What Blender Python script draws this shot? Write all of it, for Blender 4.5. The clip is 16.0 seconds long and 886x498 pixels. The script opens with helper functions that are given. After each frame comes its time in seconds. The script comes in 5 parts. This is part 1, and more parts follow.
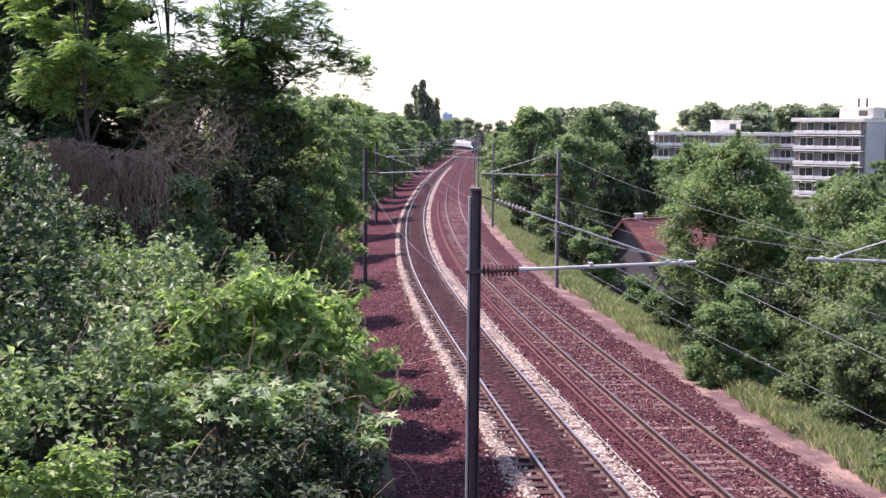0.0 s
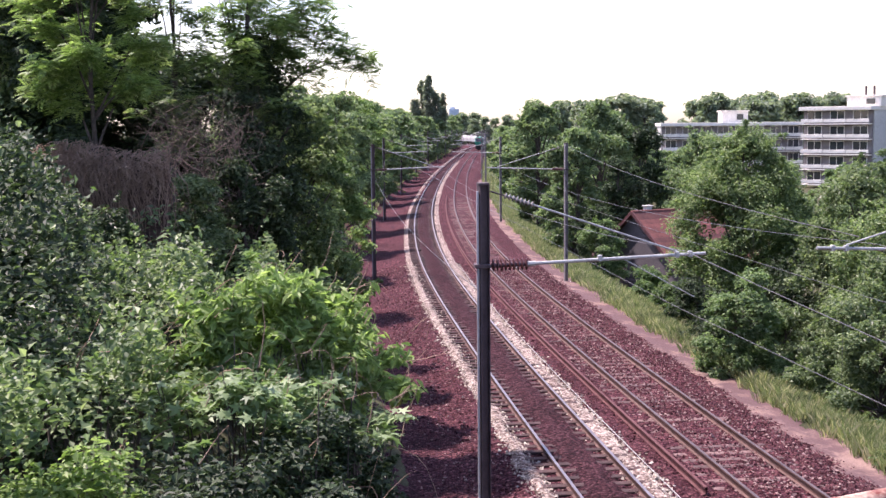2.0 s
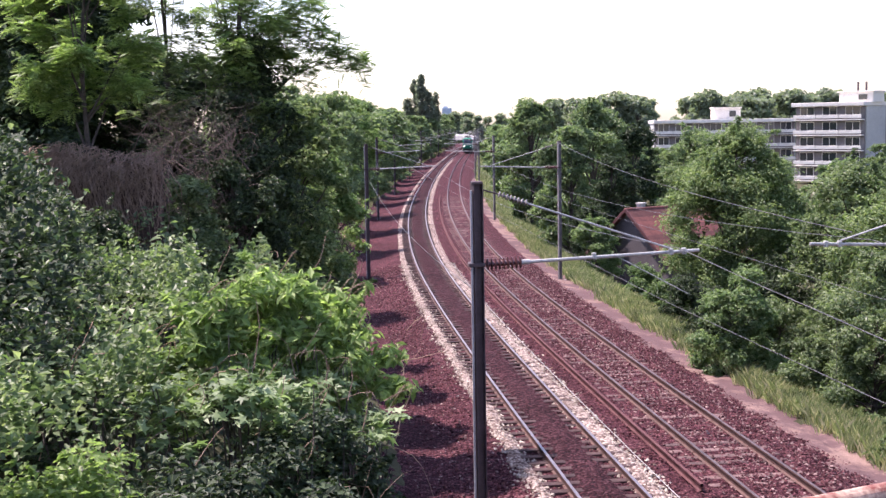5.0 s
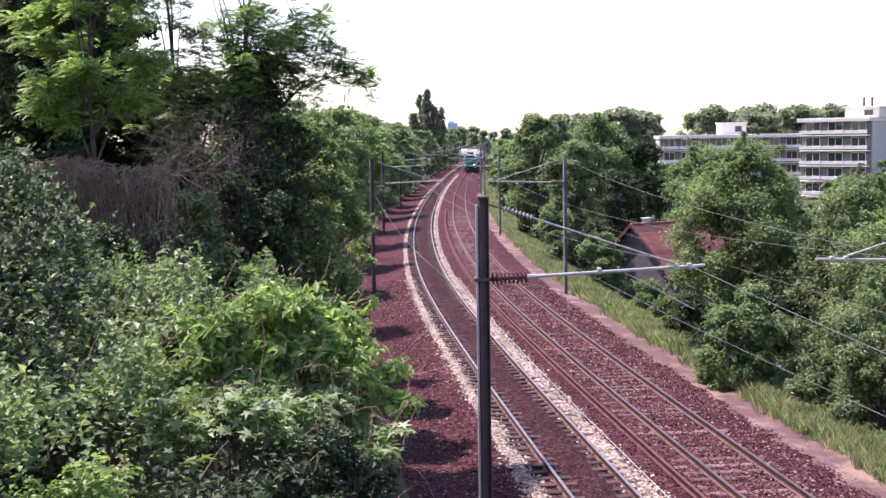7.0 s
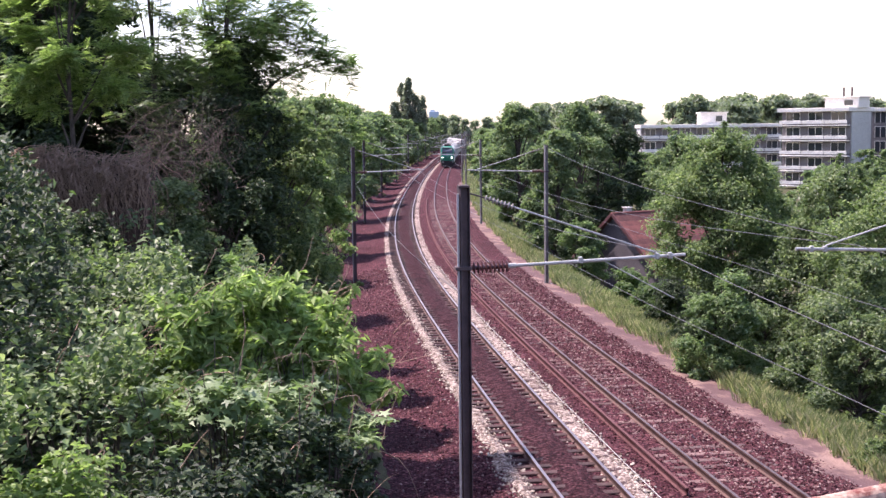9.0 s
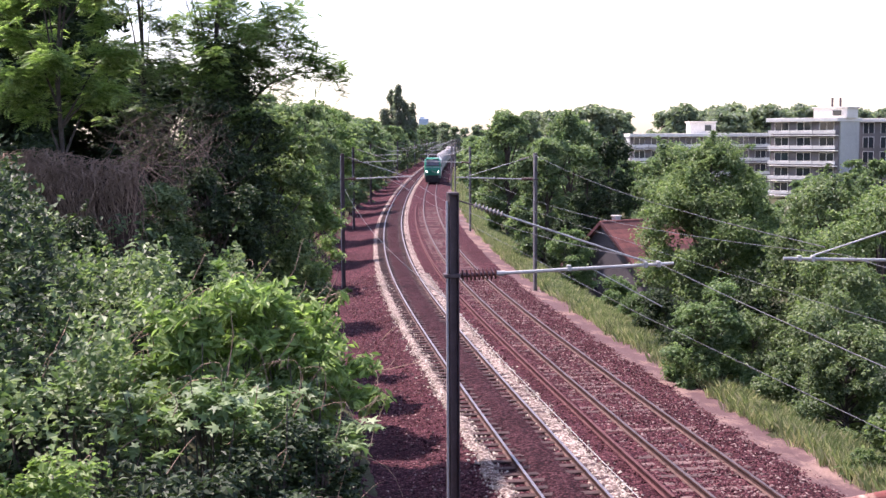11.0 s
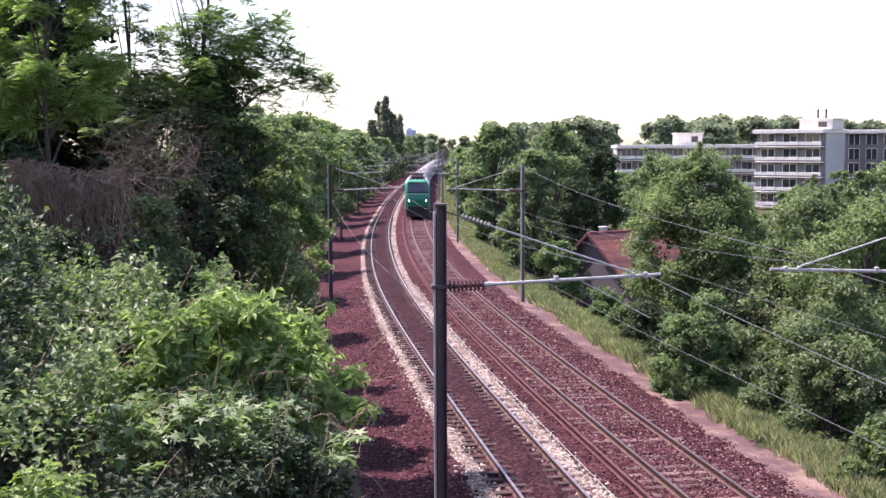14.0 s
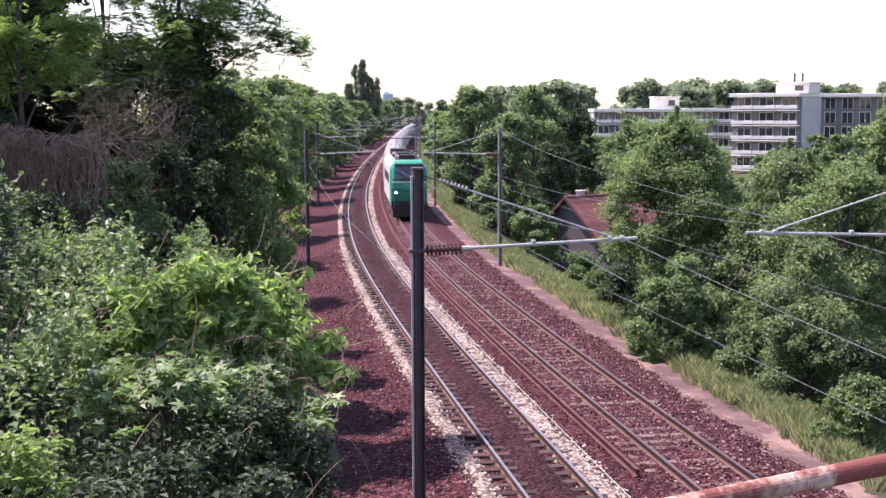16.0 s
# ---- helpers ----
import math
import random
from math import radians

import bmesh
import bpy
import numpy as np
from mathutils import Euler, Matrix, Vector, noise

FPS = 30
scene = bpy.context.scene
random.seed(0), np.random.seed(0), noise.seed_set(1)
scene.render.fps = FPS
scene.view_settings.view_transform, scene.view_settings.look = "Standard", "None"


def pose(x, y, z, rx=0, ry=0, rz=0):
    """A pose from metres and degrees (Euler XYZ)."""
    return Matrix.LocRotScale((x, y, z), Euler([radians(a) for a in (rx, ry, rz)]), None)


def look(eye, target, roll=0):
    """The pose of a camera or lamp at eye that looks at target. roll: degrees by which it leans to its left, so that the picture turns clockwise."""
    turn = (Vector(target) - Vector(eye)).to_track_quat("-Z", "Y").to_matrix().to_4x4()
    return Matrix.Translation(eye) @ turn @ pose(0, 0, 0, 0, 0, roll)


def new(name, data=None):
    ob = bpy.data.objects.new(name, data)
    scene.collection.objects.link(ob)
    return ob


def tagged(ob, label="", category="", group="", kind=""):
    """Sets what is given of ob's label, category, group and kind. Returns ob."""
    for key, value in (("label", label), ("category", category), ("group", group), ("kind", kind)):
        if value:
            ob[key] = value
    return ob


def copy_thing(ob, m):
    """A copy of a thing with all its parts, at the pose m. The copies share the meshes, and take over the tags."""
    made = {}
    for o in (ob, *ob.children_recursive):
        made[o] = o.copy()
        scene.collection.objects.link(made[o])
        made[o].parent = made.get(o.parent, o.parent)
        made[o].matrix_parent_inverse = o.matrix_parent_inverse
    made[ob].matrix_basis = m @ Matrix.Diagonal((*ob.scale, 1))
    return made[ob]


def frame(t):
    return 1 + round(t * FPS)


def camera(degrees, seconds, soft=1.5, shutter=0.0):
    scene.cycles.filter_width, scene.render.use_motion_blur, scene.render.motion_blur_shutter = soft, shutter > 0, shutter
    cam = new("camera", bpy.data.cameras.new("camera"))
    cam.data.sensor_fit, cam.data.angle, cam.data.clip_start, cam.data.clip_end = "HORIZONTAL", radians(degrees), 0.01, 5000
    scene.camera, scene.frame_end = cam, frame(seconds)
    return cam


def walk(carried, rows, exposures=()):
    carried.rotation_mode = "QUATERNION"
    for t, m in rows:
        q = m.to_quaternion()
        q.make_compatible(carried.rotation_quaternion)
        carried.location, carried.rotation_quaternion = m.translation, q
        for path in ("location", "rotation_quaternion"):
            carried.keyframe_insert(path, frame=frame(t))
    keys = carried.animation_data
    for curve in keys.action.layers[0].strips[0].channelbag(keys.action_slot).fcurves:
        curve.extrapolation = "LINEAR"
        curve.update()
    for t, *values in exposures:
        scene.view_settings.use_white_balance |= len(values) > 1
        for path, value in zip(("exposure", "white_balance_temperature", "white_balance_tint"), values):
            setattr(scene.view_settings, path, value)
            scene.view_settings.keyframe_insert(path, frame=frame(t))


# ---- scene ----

import itertools

# ---- camera: held by hand on a road bridge, turning a little ----
cam = camera(38.8, 16.0)
EYE = (0.0, 0.0, 8.0)
TURNS = [
    (0.0, 84.640, -0.498, 0.047), (0.5, 84.407, -0.461, 0.259), (1.0, 84.230, -0.021, 0.301), (1.5, 84.317, 0.127, 0.234),
    (2.0, 84.432, 0.525, 0.352), (2.5, 84.042, 0.425, 0.233), (3.0, 83.793, 0.608, 0.213), (3.5, 83.765, 0.630, 0.040),
    (4.0, 84.024, 0.891, 0.030), (4.2, 84.264, 0.916, -0.035), (6.3, 84.513, 0.988, 0.295), (6.5, 84.793, 0.849, 0.380),
    (7.0, 85.052, 0.855, 0.293), (7.5, 84.744, 0.598, -0.087), (8.0, 84.632, 0.624, -0.148), (8.5, 84.567, 0.618, -0.528),
    (9.0, 84.535, 0.688, -0.552), (11.5, 84.895, 0.235, -1.112), (12.0, 84.808, 0.381, -1.168), (12.5, 84.658, 0.405, -1.094),
    (13.0, 84.877, 0.328, -1.317), (13.5, 85.025, 0.255, -1.626), (14.0, 85.362, 0.228, -1.597), (14.5, 85.019, 0.172, -1.536),
    (15.0, 84.589, 0.102, -1.874), (15.5, 84.238, 0.051, -2.219), (16.0, 83.722, 0.239, -2.632)]
walk(cam, [(t, pose(*EYE, rx, ry, rz)) for t, rx, ry, rz in TURNS], exposures=[(0.0, 1.52, 6600, 31.0), (16.0, 1.52, 6600, 31.0)])

# ---- sky and sun ----
SUN = Vector((-0.44, 0.28, 1.0)).normalized()
world = bpy.data.worlds.new("sky")
scene.world = world
world.use_nodes = True
wn = world.node_tree.nodes
sky = wn.new("ShaderNodeTexSky")
sky.sky_type = "NISHITA"
sky.sun_disc = False
sky.sun_elevation = math.asin(SUN.z)
sky.sun_rotation = math.atan2(SUN.x, SUN.y)
sky.air_density, sky.dust_density, sky.ozone_density = 1.0, 1.2, 1.5
wn["Background"].inputs["Strength"].default_value = 0.128
world.node_tree.links.new(sky.outputs[0], wn["Background"].inputs["Color"])
sun = new("sun", bpy.data.lights.new("sun", "SUN"))
sun.data.energy, sun.data.angle, sun.data.color = 3.8, radians(0.6), (1.0, 0.96, 0.9)
sun.matrix_world = look((0, 0, 60), Vector((0, 0, 60)) - SUN)


# ---- materials ----
def material(name):
    m = bpy.data.materials.new(name)
    m.use_nodes = True
    return m, m.node_tree.nodes, m.node_tree.links, m.node_tree.nodes["Principled BSDF"]


def noise_tex(n, l, coord, scale, detail=5, rough=0.6):
    t = n.new("ShaderNodeTexNoise")
    t.inputs["Scale"].default_value, t.inputs["Detail"].default_value, t.inputs["Roughness"].default_value = scale, detail, rough
    l.new(coord, t.inputs["Vector"])
    return t.outputs["Fac"]


def ramp(n, l, fac, stops):
    r = n.new("ShaderNodeValToRGB")
    e = r.color_ramp.elements
    while len(e) < len(stops):
        e.new(0.5)
    for k, (p, c) in zip(e, stops):
        k.position, k.color = p, (*c, 1)
    l.new(fac, r.inputs[0])
    return r.outputs[0]


def mixed(n, l, a, b, fac, mode="MIX"):
    m = n.new("ShaderNodeMix")
    m.data_type, m.blend_type = "RGBA", mode
    for s, v in ((6, a), (7, b), (0, fac)):
        if isinstance(v, (tuple, float, int)):
            m.inputs[s].default_value = (*v, 1) if isinstance(v, tuple) else v
        else:
            l.new(v, m.inputs[s])
    return m.outputs[2]


def bump(n, l, p, height, strength=0.4, dist=0.02):
    b = n.new("ShaderNodeBump")
    b.inputs["Strength"].default_value, b.inputs["Distance"].default_value = strength, dist
    l.new(height, b.inputs["Height"])
    l.new(b.outputs[0], p.inputs["Normal"])


def surface(name, dark, light, scale=6.0, fine=60.0, rough=0.7, metal=0.0, relief=0.3, dist=0.01, stain=None, objects=False, spec=0.5):
    """A worn surface: two colours at two scales, with a fine relief."""
    m, n, l, p = material(name)
    c = n.new("ShaderNodeTexCoord").outputs["Object"]
    a, b = noise_tex(n, l, c, scale), noise_tex(n, l, c, fine)
    col = ramp(n, l, a, [(0.3, dark), (0.7, light)])
    col = mixed(n, l, col, ramp(n, l, b, [(0.3, (0.55, 0.55, 0.55)), (0.75, (1.25, 1.25, 1.25))]), 0.8, "MULTIPLY")
    if stain:
        col = mixed(n, l, col, stain, ramp(n, l, noise_tex(n, l, c, scale * 0.35, 8, 0.75), [(0.44, (0, 0, 0)), (0.52, (1, 1, 1))]))
    if objects:
        r = n.new("ShaderNodeObjectInfo").outputs["Random"]
        col = mixed(n, l, col, ramp(n, l, r, [(0.0, (0.6, 0.6, 0.6)), (1.0, (1.35, 1.3, 1.25))]), 1.0, "MULTIPLY")
    l.new(col, p.inputs["Base Color"])
    p.inputs["Roughness"].default_value, p.inputs["Metallic"].default_value = rough, metal
    p.inputs["Specular IOR Level"].default_value = spec
    bump(n, l, p, b, relief, dist)
    return m


def stones(name, cols, size, big=0.35, relief=1.0):
    """Broken stone: cells of stone in several colours, over slow patches of dust and rust."""
    m, n, l, p = material(name)
    c = n.new("ShaderNodeTexCoord").outputs["Object"]
    v = n.new("ShaderNodeTexVoronoi")
    v.inputs["Scale"].default_value = 1 / size
    l.new(c, v.inputs["Vector"])
    sep = n.new("ShaderNodeSeparateColor")
    l.new(v.outputs["Color"], sep.inputs[0])
    k = len(cols) - 1
    col = ramp(n, l, sep.outputs[0], [(i / k, q) for i, q in enumerate(cols)])
    col = mixed(n, l, col, ramp(n, l, v.outputs["Distance"], [(0.25, (1, 1, 1)), (0.75, (0.35, 0.32, 0.32))]), 0.9, "MULTIPLY")
    col = mixed(n, l, col, ramp(n, l, noise_tex(n, l, c, big, 6), [(0.32, (0.68, 0.63, 0.63)), (0.7, (1.25, 1.2, 1.2))]), 1.0, "MULTIPLY")
    l.new(col, p.inputs["Base Color"])
    p.inputs["Roughness"].default_value = 0.95
    p.inputs["Specular IOR Level"].default_value = 0.1
    inv = n.new("ShaderNodeMath")
    inv.operation = "SUBTRACT"
    inv.inputs[0].default_value = 1
    l.new(v.outputs["Distance"], inv.inputs[1])
    bump(n, l, p, inv.outputs[0], relief, size * 0.8)
    return m


def leaf(name, dark, mid, light, shine=0.45, through_light=0.36):
    """Leaves: each one a green of its own; light comes partly through."""
    m, n, l, p = material(name)
    r = n.new("ShaderNodeNewGeometry").outputs["Random Per Island"]
    c = n.new("ShaderNodeTexCoord").outputs["Object"]
    col = ramp(n, l, r, [(0.0, dark), (0.5, mid), (1.0, light)])
    col = mixed(n, l, col, ramp(n, l, noise_tex(n, l, c, 0.7, 3), [(0.3, (0.6, 0.65, 0.62)), (0.7, (1.32, 1.28, 1.2))]), 1.0, "MULTIPLY")
    l.new(col, p.inputs["Base Color"])
    p.inputs["Roughness"].default_value = shine + 0.07
    p.inputs["Specular IOR Level"].default_value = 0.35
    tr = n.new("ShaderNodeBsdfTranslucent")
    l.new(mixed(n, l, col, (1.55, 1.75, 1.1), 1.0, "MULTIPLY"), tr.inputs[0])
    mx = n.new("ShaderNodeMixShader")
    mx.inputs[0].default_value = through_light
    l.new(p.outputs[0], mx.inputs[1])
    l.new(tr.outputs[0], mx.inputs[2])
    l.new(mx.outputs[0], n["Material Output"].inputs[0])
    return m


def glow(name, colour, strength):
    m, n, l, p = material(name)
    p.inputs["Base Color"].default_value = (*colour, 1)
    p.inputs["Emission Color"].default_value = (*colour, 1)
    p.inputs["Emission Strength"].default_value = strength
    return m


def glassy(name, colour, rough=0.05):
    m, n, l, p = material(name)
    p.inputs["Base Color"].default_value = (*colour, 1)
    p.inputs["Roughness"].default_value = rough
    p.inputs["Specular IOR Level"].default_value = 0.9
    return m


EARTH = surface("bank_earth", (0.035, 0.04, 0.02), (0.09, 0.085, 0.045), 0.5, 9, 0.95, relief=0.8, dist=0.05, spec=0.1)
BALLAST = stones("ballast_stone", [(0.03, 0.009, 0.014), (0.062, 0.020, 0.028), (0.10, 0.035, 0.045), (0.20, 0.095, 0.10)], 0.07)
BALLAST_DARK = stones("oily_ballast", [(0.018, 0.0065, 0.009), (0.036, 0.013, 0.017), (0.058, 0.022, 0.028), (0.10, 0.046, 0.052)], 0.075)
LIMESTONE = stones("pale_limestone", [(0.13, 0.09, 0.075), (0.28, 0.22, 0.19), (0.43, 0.37, 0.32), (0.56, 0.50, 0.43)], 0.09)
PATH = surface("trodden_earth", (0.17, 0.105, 0.09), (0.29, 0.195, 0.165), 0.9, 25, 0.95, relief=0.5, dist=0.02, stain=(0.10, 0.06, 0.06), spec=0.15)
SLEEPER = surface("sleeper_wood", (0.034, 0.020, 0.021), (0.08, 0.05, 0.048), 3, 40, 0.85, objects=True, spec=0.2)
SLEEPER_PALE = surface("sleeper_concrete", (0.07, 0.042, 0.042), (0.16, 0.105, 0.10), 3, 40, 0.85, objects=True, spec=0.2)
RAIL_SIDE = surface("rusty_rail_web", (0.07, 0.035, 0.03), (0.15, 0.08, 0.065), 4, 60, 0.8, 0.2)
RAIL_TOP = surface("polished_rail_head", (0.22, 0.18, 0.175), (0.36, 0.30, 0.29), 2, 30, 0.4, 0.8, relief=0.05)
RAIL_WORN = surface("dull_brown_rail_head", (0.05, 0.034, 0.034), (0.12, 0.085, 0.08), 2, 30, 0.55, 0.2, relief=0.05)
RUST = surface("red_rust", (0.085, 0.036, 0.038), (0.14, 0.065, 0.065), 3, 40, 0.9, 0.0, spec=0.15)
MAST = surface("dark_painted_steel", (0.055, 0.034, 0.038), (0.11, 0.075, 0.08), 3, 45, 0.65, 0.0, relief=0.15, dist=0.004)
MAST_GREY = surface("grey_painted_steel", (0.14, 0.125, 0.13), (0.26, 0.24, 0.245), 3, 45, 0.6, 0.1, relief=0.15, dist=0.004)
# Pale grey for the bar added to the left-hand masts.
EDGE_PALE = surface("pale_edge_grey", (0.30, 0.29, 0.295), (0.46, 0.45, 0.455), 2, 40, 0.7, 0.0, relief=0.1, dist=0.003)
GALV = surface("galvanised_steel", (0.32, 0.32, 0.305), (0.50, 0.50, 0.475), 5, 50, 0.5, 0.25, relief=0.1, dist=0.003)
WIRE = surface("grey_wire", (0.10, 0.095, 0.095), (0.19, 0.18, 0.18), 5, 50, 0.5, 0.5, relief=0.05, dist=0.002)
CERAMIC = surface("brown_ceramic", (0.05, 0.014, 0.017), (0.10, 0.032, 0.034), 8, 60, 0.45, relief=0.05, dist=0.002)
CERAMIC_PALE = surface("pale_ceramic", (0.16, 0.14, 0.13), (0.34, 0.31, 0.29), 8, 60, 0.25, relief=0.05, dist=0.002)
BARK = surface("bark", (0.04, 0.03, 0.025), (0.12, 0.095, 0.08), 5, 30, 0.95, relief=0.9, dist=0.02)
DEAD = surface("dead_vine", (0.19, 0.115, 0.078), (0.42, 0.29, 0.21), 4, 40, 0.9)
DEAD_DIM = surface("weathered_dead_stem", (0.07, 0.05, 0.04), (0.20, 0.15, 0.125), 4, 40, 0.9)
VINE_MASS = surface("dead_vine_mass", (0.04, 0.022, 0.016), (0.15, 0.088, 0.064), 5, 22, 0.95, relief=1.0, dist=0.08)
LEAF_BRIGHT = leaf("bright_leaf", (0.085, 0.14, 0.045), (0.145, 0.22, 0.08), (0.25, 0.33, 0.14))
LEAF_LIME = leaf("lime_leaf", (0.095, 0.155, 0.045), (0.175, 0.255, 0.085), (0.30, 0.38, 0.16), 0.45, 0.42)
LEAF_MID = leaf("mid_leaf", (0.065, 0.105, 0.045), (0.135, 0.19, 0.085), (0.255, 0.31, 0.16))
# Dark green of ivy; also stands in for shade among thickets and undergrowth.
LEAF_DARK = leaf("ivy_and_shade_leaf", (0.018, 0.032, 0.015), (0.034, 0.056, 0.026), (0.07, 0.105, 0.05), 0.52, 0.25)
LEAF_GREY = leaf("greyish_leaf", (0.065, 0.098, 0.048), (0.12, 0.165, 0.08), (0.22, 0.27, 0.15), 0.4)
LEAF_PALE = leaf("maple_leaf", (0.075, 0.125, 0.05), (0.135, 0.20, 0.09), (0.25, 0.32, 0.18), 0.42)
# Distance haze is put into the next three leaf colours as paler greens.
LEAF_LINE = leaf("haze_lightened_leaf", (0.085, 0.13, 0.068), (0.14, 0.195, 0.10), (0.215, 0.275, 0.15))
LEAF_FAR = leaf("haze_paled_leaf", (0.15, 0.185, 0.135), (0.195, 0.235, 0.17), (0.25, 0.285, 0.21))
LEAF_POPLAR = leaf("hazy_poplar_leaf", (0.12, 0.145, 0.12), (0.17, 0.195, 0.16), (0.23, 0.255, 0.21))
GRASS = leaf("long_grass", (0.115, 0.15, 0.07), (0.185, 0.215, 0.11), (0.42, 0.37, 0.27), 0.6, 0.35)
WHITE = surface("white_render", (0.74, 0.69, 0.61), (0.84, 0.79, 0.71), 0.3, 6, 0.8, relief=0.1)
GABLE = surface("grey_panel", (0.46, 0.45, 0.42), (0.56, 0.55, 0.51), 0.2, 6, 0.8, relief=0.1)
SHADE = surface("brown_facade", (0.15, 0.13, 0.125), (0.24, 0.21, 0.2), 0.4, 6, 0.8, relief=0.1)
PANE = glassy("window_glass", (0.04, 0.045, 0.05))
ROOF_TILE = surface("red_tile", (0.10, 0.03, 0.027), (0.20, 0.068, 0.055), 2, 30, 0.8, objects=True)
# Plaster darkened for the shadow of trees on the gable.
HOUSE_WALL = surface("shade_darkened_plaster", (0.085, 0.07, 0.075), (0.14, 0.12, 0.125), 0.6, 12, 0.9)
# The far tower's haze is put into its pale blue.
BLUE = surface("hazy_blue_facade", (0.36, 0.46, 0.56), (0.42, 0.52, 0.62), 0.1, 3, 0.7)
ASPHALT = surface("bridge_asphalt", (0.04, 0.04, 0.042), (0.075, 0.073, 0.072), 0.8, 40, 0.9)
CONCRETE = surface("concrete", (0.26, 0.25, 0.24), (0.40, 0.39, 0.37), 0.8, 20, 0.9)
PIPE = surface("peeling_paint", (0.26, 0.13, 0.085), (0.60, 0.46, 0.36), 9, 60, 0.75, 0.0, relief=0.6, dist=0.004, stain=(0.16, 0.045, 0.035), spec=0.3)
LOCO_GREEN = surface("green_paint", (0.0, 0.22, 0.13), (0.005, 0.30, 0.18), 1, 20, 0.35, relief=0.04, dist=0.003)
LOCO_WHITE = surface("white_paint", (0.58, 0.60, 0.58), (0.72, 0.73, 0.71), 1, 20, 0.4, relief=0.04, dist=0.003)
LOCO_GREY = surface("dark_grey_paint", (0.03, 0.032, 0.035), (0.06, 0.062, 0.066), 1, 20, 0.5, relief=0.05, dist=0.003)
LOCO_GLASS = glassy("cab_glass", (0.17, 0.17, 0.22), 0.15)
LAMP = glow("headlight", (1.0, 0.95, 0.88), 14.0)
WAGON = surface("pale_wagon", (0.34, 0.345, 0.33), (0.50, 0.50, 0.48), 0.7, 12, 0.6, relief=0.1, stain=(0.38, 0.35, 0.33))
UNDER = surface("grimy_underframe", (0.02, 0.018, 0.018), (0.05, 0.042, 0.04), 2, 30, 0.8)


# ---- mesh helpers ----
def part(name, data, mat, parent=None, label=""):
    """Links a bmesh or a mesh as one object under a thing."""
    if isinstance(data, bmesh.types.BMesh):
        me = bpy.data.meshes.new(name)
        data.to_mesh(me)
        data.free()
    else:
        me = data
    if mat and not me.materials:
        me.materials.append(mat)
    ob = new(name, me)
    ob.parent = parent
    if label:
        ob["label"] = label
    return ob


def empty(name, m, label, category, group="", kind=""):
    ob = new(name)
    ob.empty_display_size = 0.2
    ob.matrix_basis = m
    return tagged(ob, label, category, group, kind)


def mesh_of(name, verts, faces, mat=None, smooth=False):
    """A mesh from an array of points and an array of faces that all have the same number of corners."""
    verts, faces = np.asarray(verts, dtype=np.float32), np.asarray(faces, dtype=np.int32)
    k = faces.shape[1]
    me = bpy.data.meshes.new(name)
    me.vertices.add(len(verts))
    me.vertices.foreach_set("co", verts.ravel())
    me.loops.add(faces.size)
    me.loops.foreach_set("vertex_index", faces.ravel())
    me.polygons.add(len(faces))
    me.polygons.foreach_set("loop_start", np.arange(0, faces.size, k, dtype=np.int32))
    me.polygons.foreach_set("use_smooth", np.full(len(faces), smooth))
    me.update(calc_edges=True)
    if mat:
        me.materials.append(mat)
    return me


def box(bm, c, s, bevel=0.0, m=None):
    """A box of size s about c, with bevelled edges."""
    r = bmesh.ops.create_cube(bm, size=1, matrix=(m or Matrix()) @ Matrix.Translation(c) @ Matrix.Diagonal((*s, 1)))
    if bevel:
        es = list({e for v in r["verts"] for e in v.link_edges})
        bmesh.ops.bevel(bm, geom=es, offset=bevel, segments=1, affect="EDGES")
    return bm


def rod(bm, a, b, r, r2=None, seg=8):
    a, b = Vector(a), Vector(b)
    d = b - a
    m = Matrix.Translation((a + b) / 2) @ d.to_track_quat("Z", "Y").to_matrix().to_4x4()
    bmesh.ops.create_cone(bm, cap_ends=True, segments=seg, radius1=r, radius2=r if r2 is None else r2, depth=d.length, matrix=m)
    return bm


def tube_arrays(pts, rad, seg=6):
    """Points and faces of a tube along pts with the radii rad."""
    pts = np.asarray(pts, dtype=float)
    n = len(pts)
    d = np.gradient(pts, axis=0)
    d /= np.linalg.norm(d, axis=1)[:, None] + 1e-9
    up = np.where(np.abs(d[:, 2:3]) > 0.9, np.array([[1.0, 0, 0]]), np.array([[0, 0, 1.0]]))
    u = np.cross(d, up)
    u /= np.linalg.norm(u, axis=1)[:, None]
    w = np.cross(d, u)
    a = np.linspace(0, 2 * math.pi, seg, endpoint=False)
    v = pts[:, None] + np.asarray(rad, dtype=float)[:, None, None] * (np.cos(a)[None, :, None] * u[:, None] + np.sin(a)[None, :, None] * w[:, None])
    i, j = np.meshgrid(np.arange(n - 1), np.arange(seg), indexing="ij")
    k = (j + 1) % seg
    f = np.stack([i * seg + j, i * seg + k, (i + 1) * seg + k, (i + 1) * seg + j], -1).reshape(-1, 4)
    return v.reshape(-1, 3), f


def tubes(name, lines, mat=None, seg=6):
    """One mesh of several tubes; lines: (points, radii)."""
    vs, fs, k = [], [], 0
    for p, r in lines:
        v, f = tube_arrays(p, r, seg)
        vs.append(v)
        fs.append(f + k)
        k += len(v)
    return mesh_of(name, np.concatenate(vs), np.concatenate(fs), mat, True)


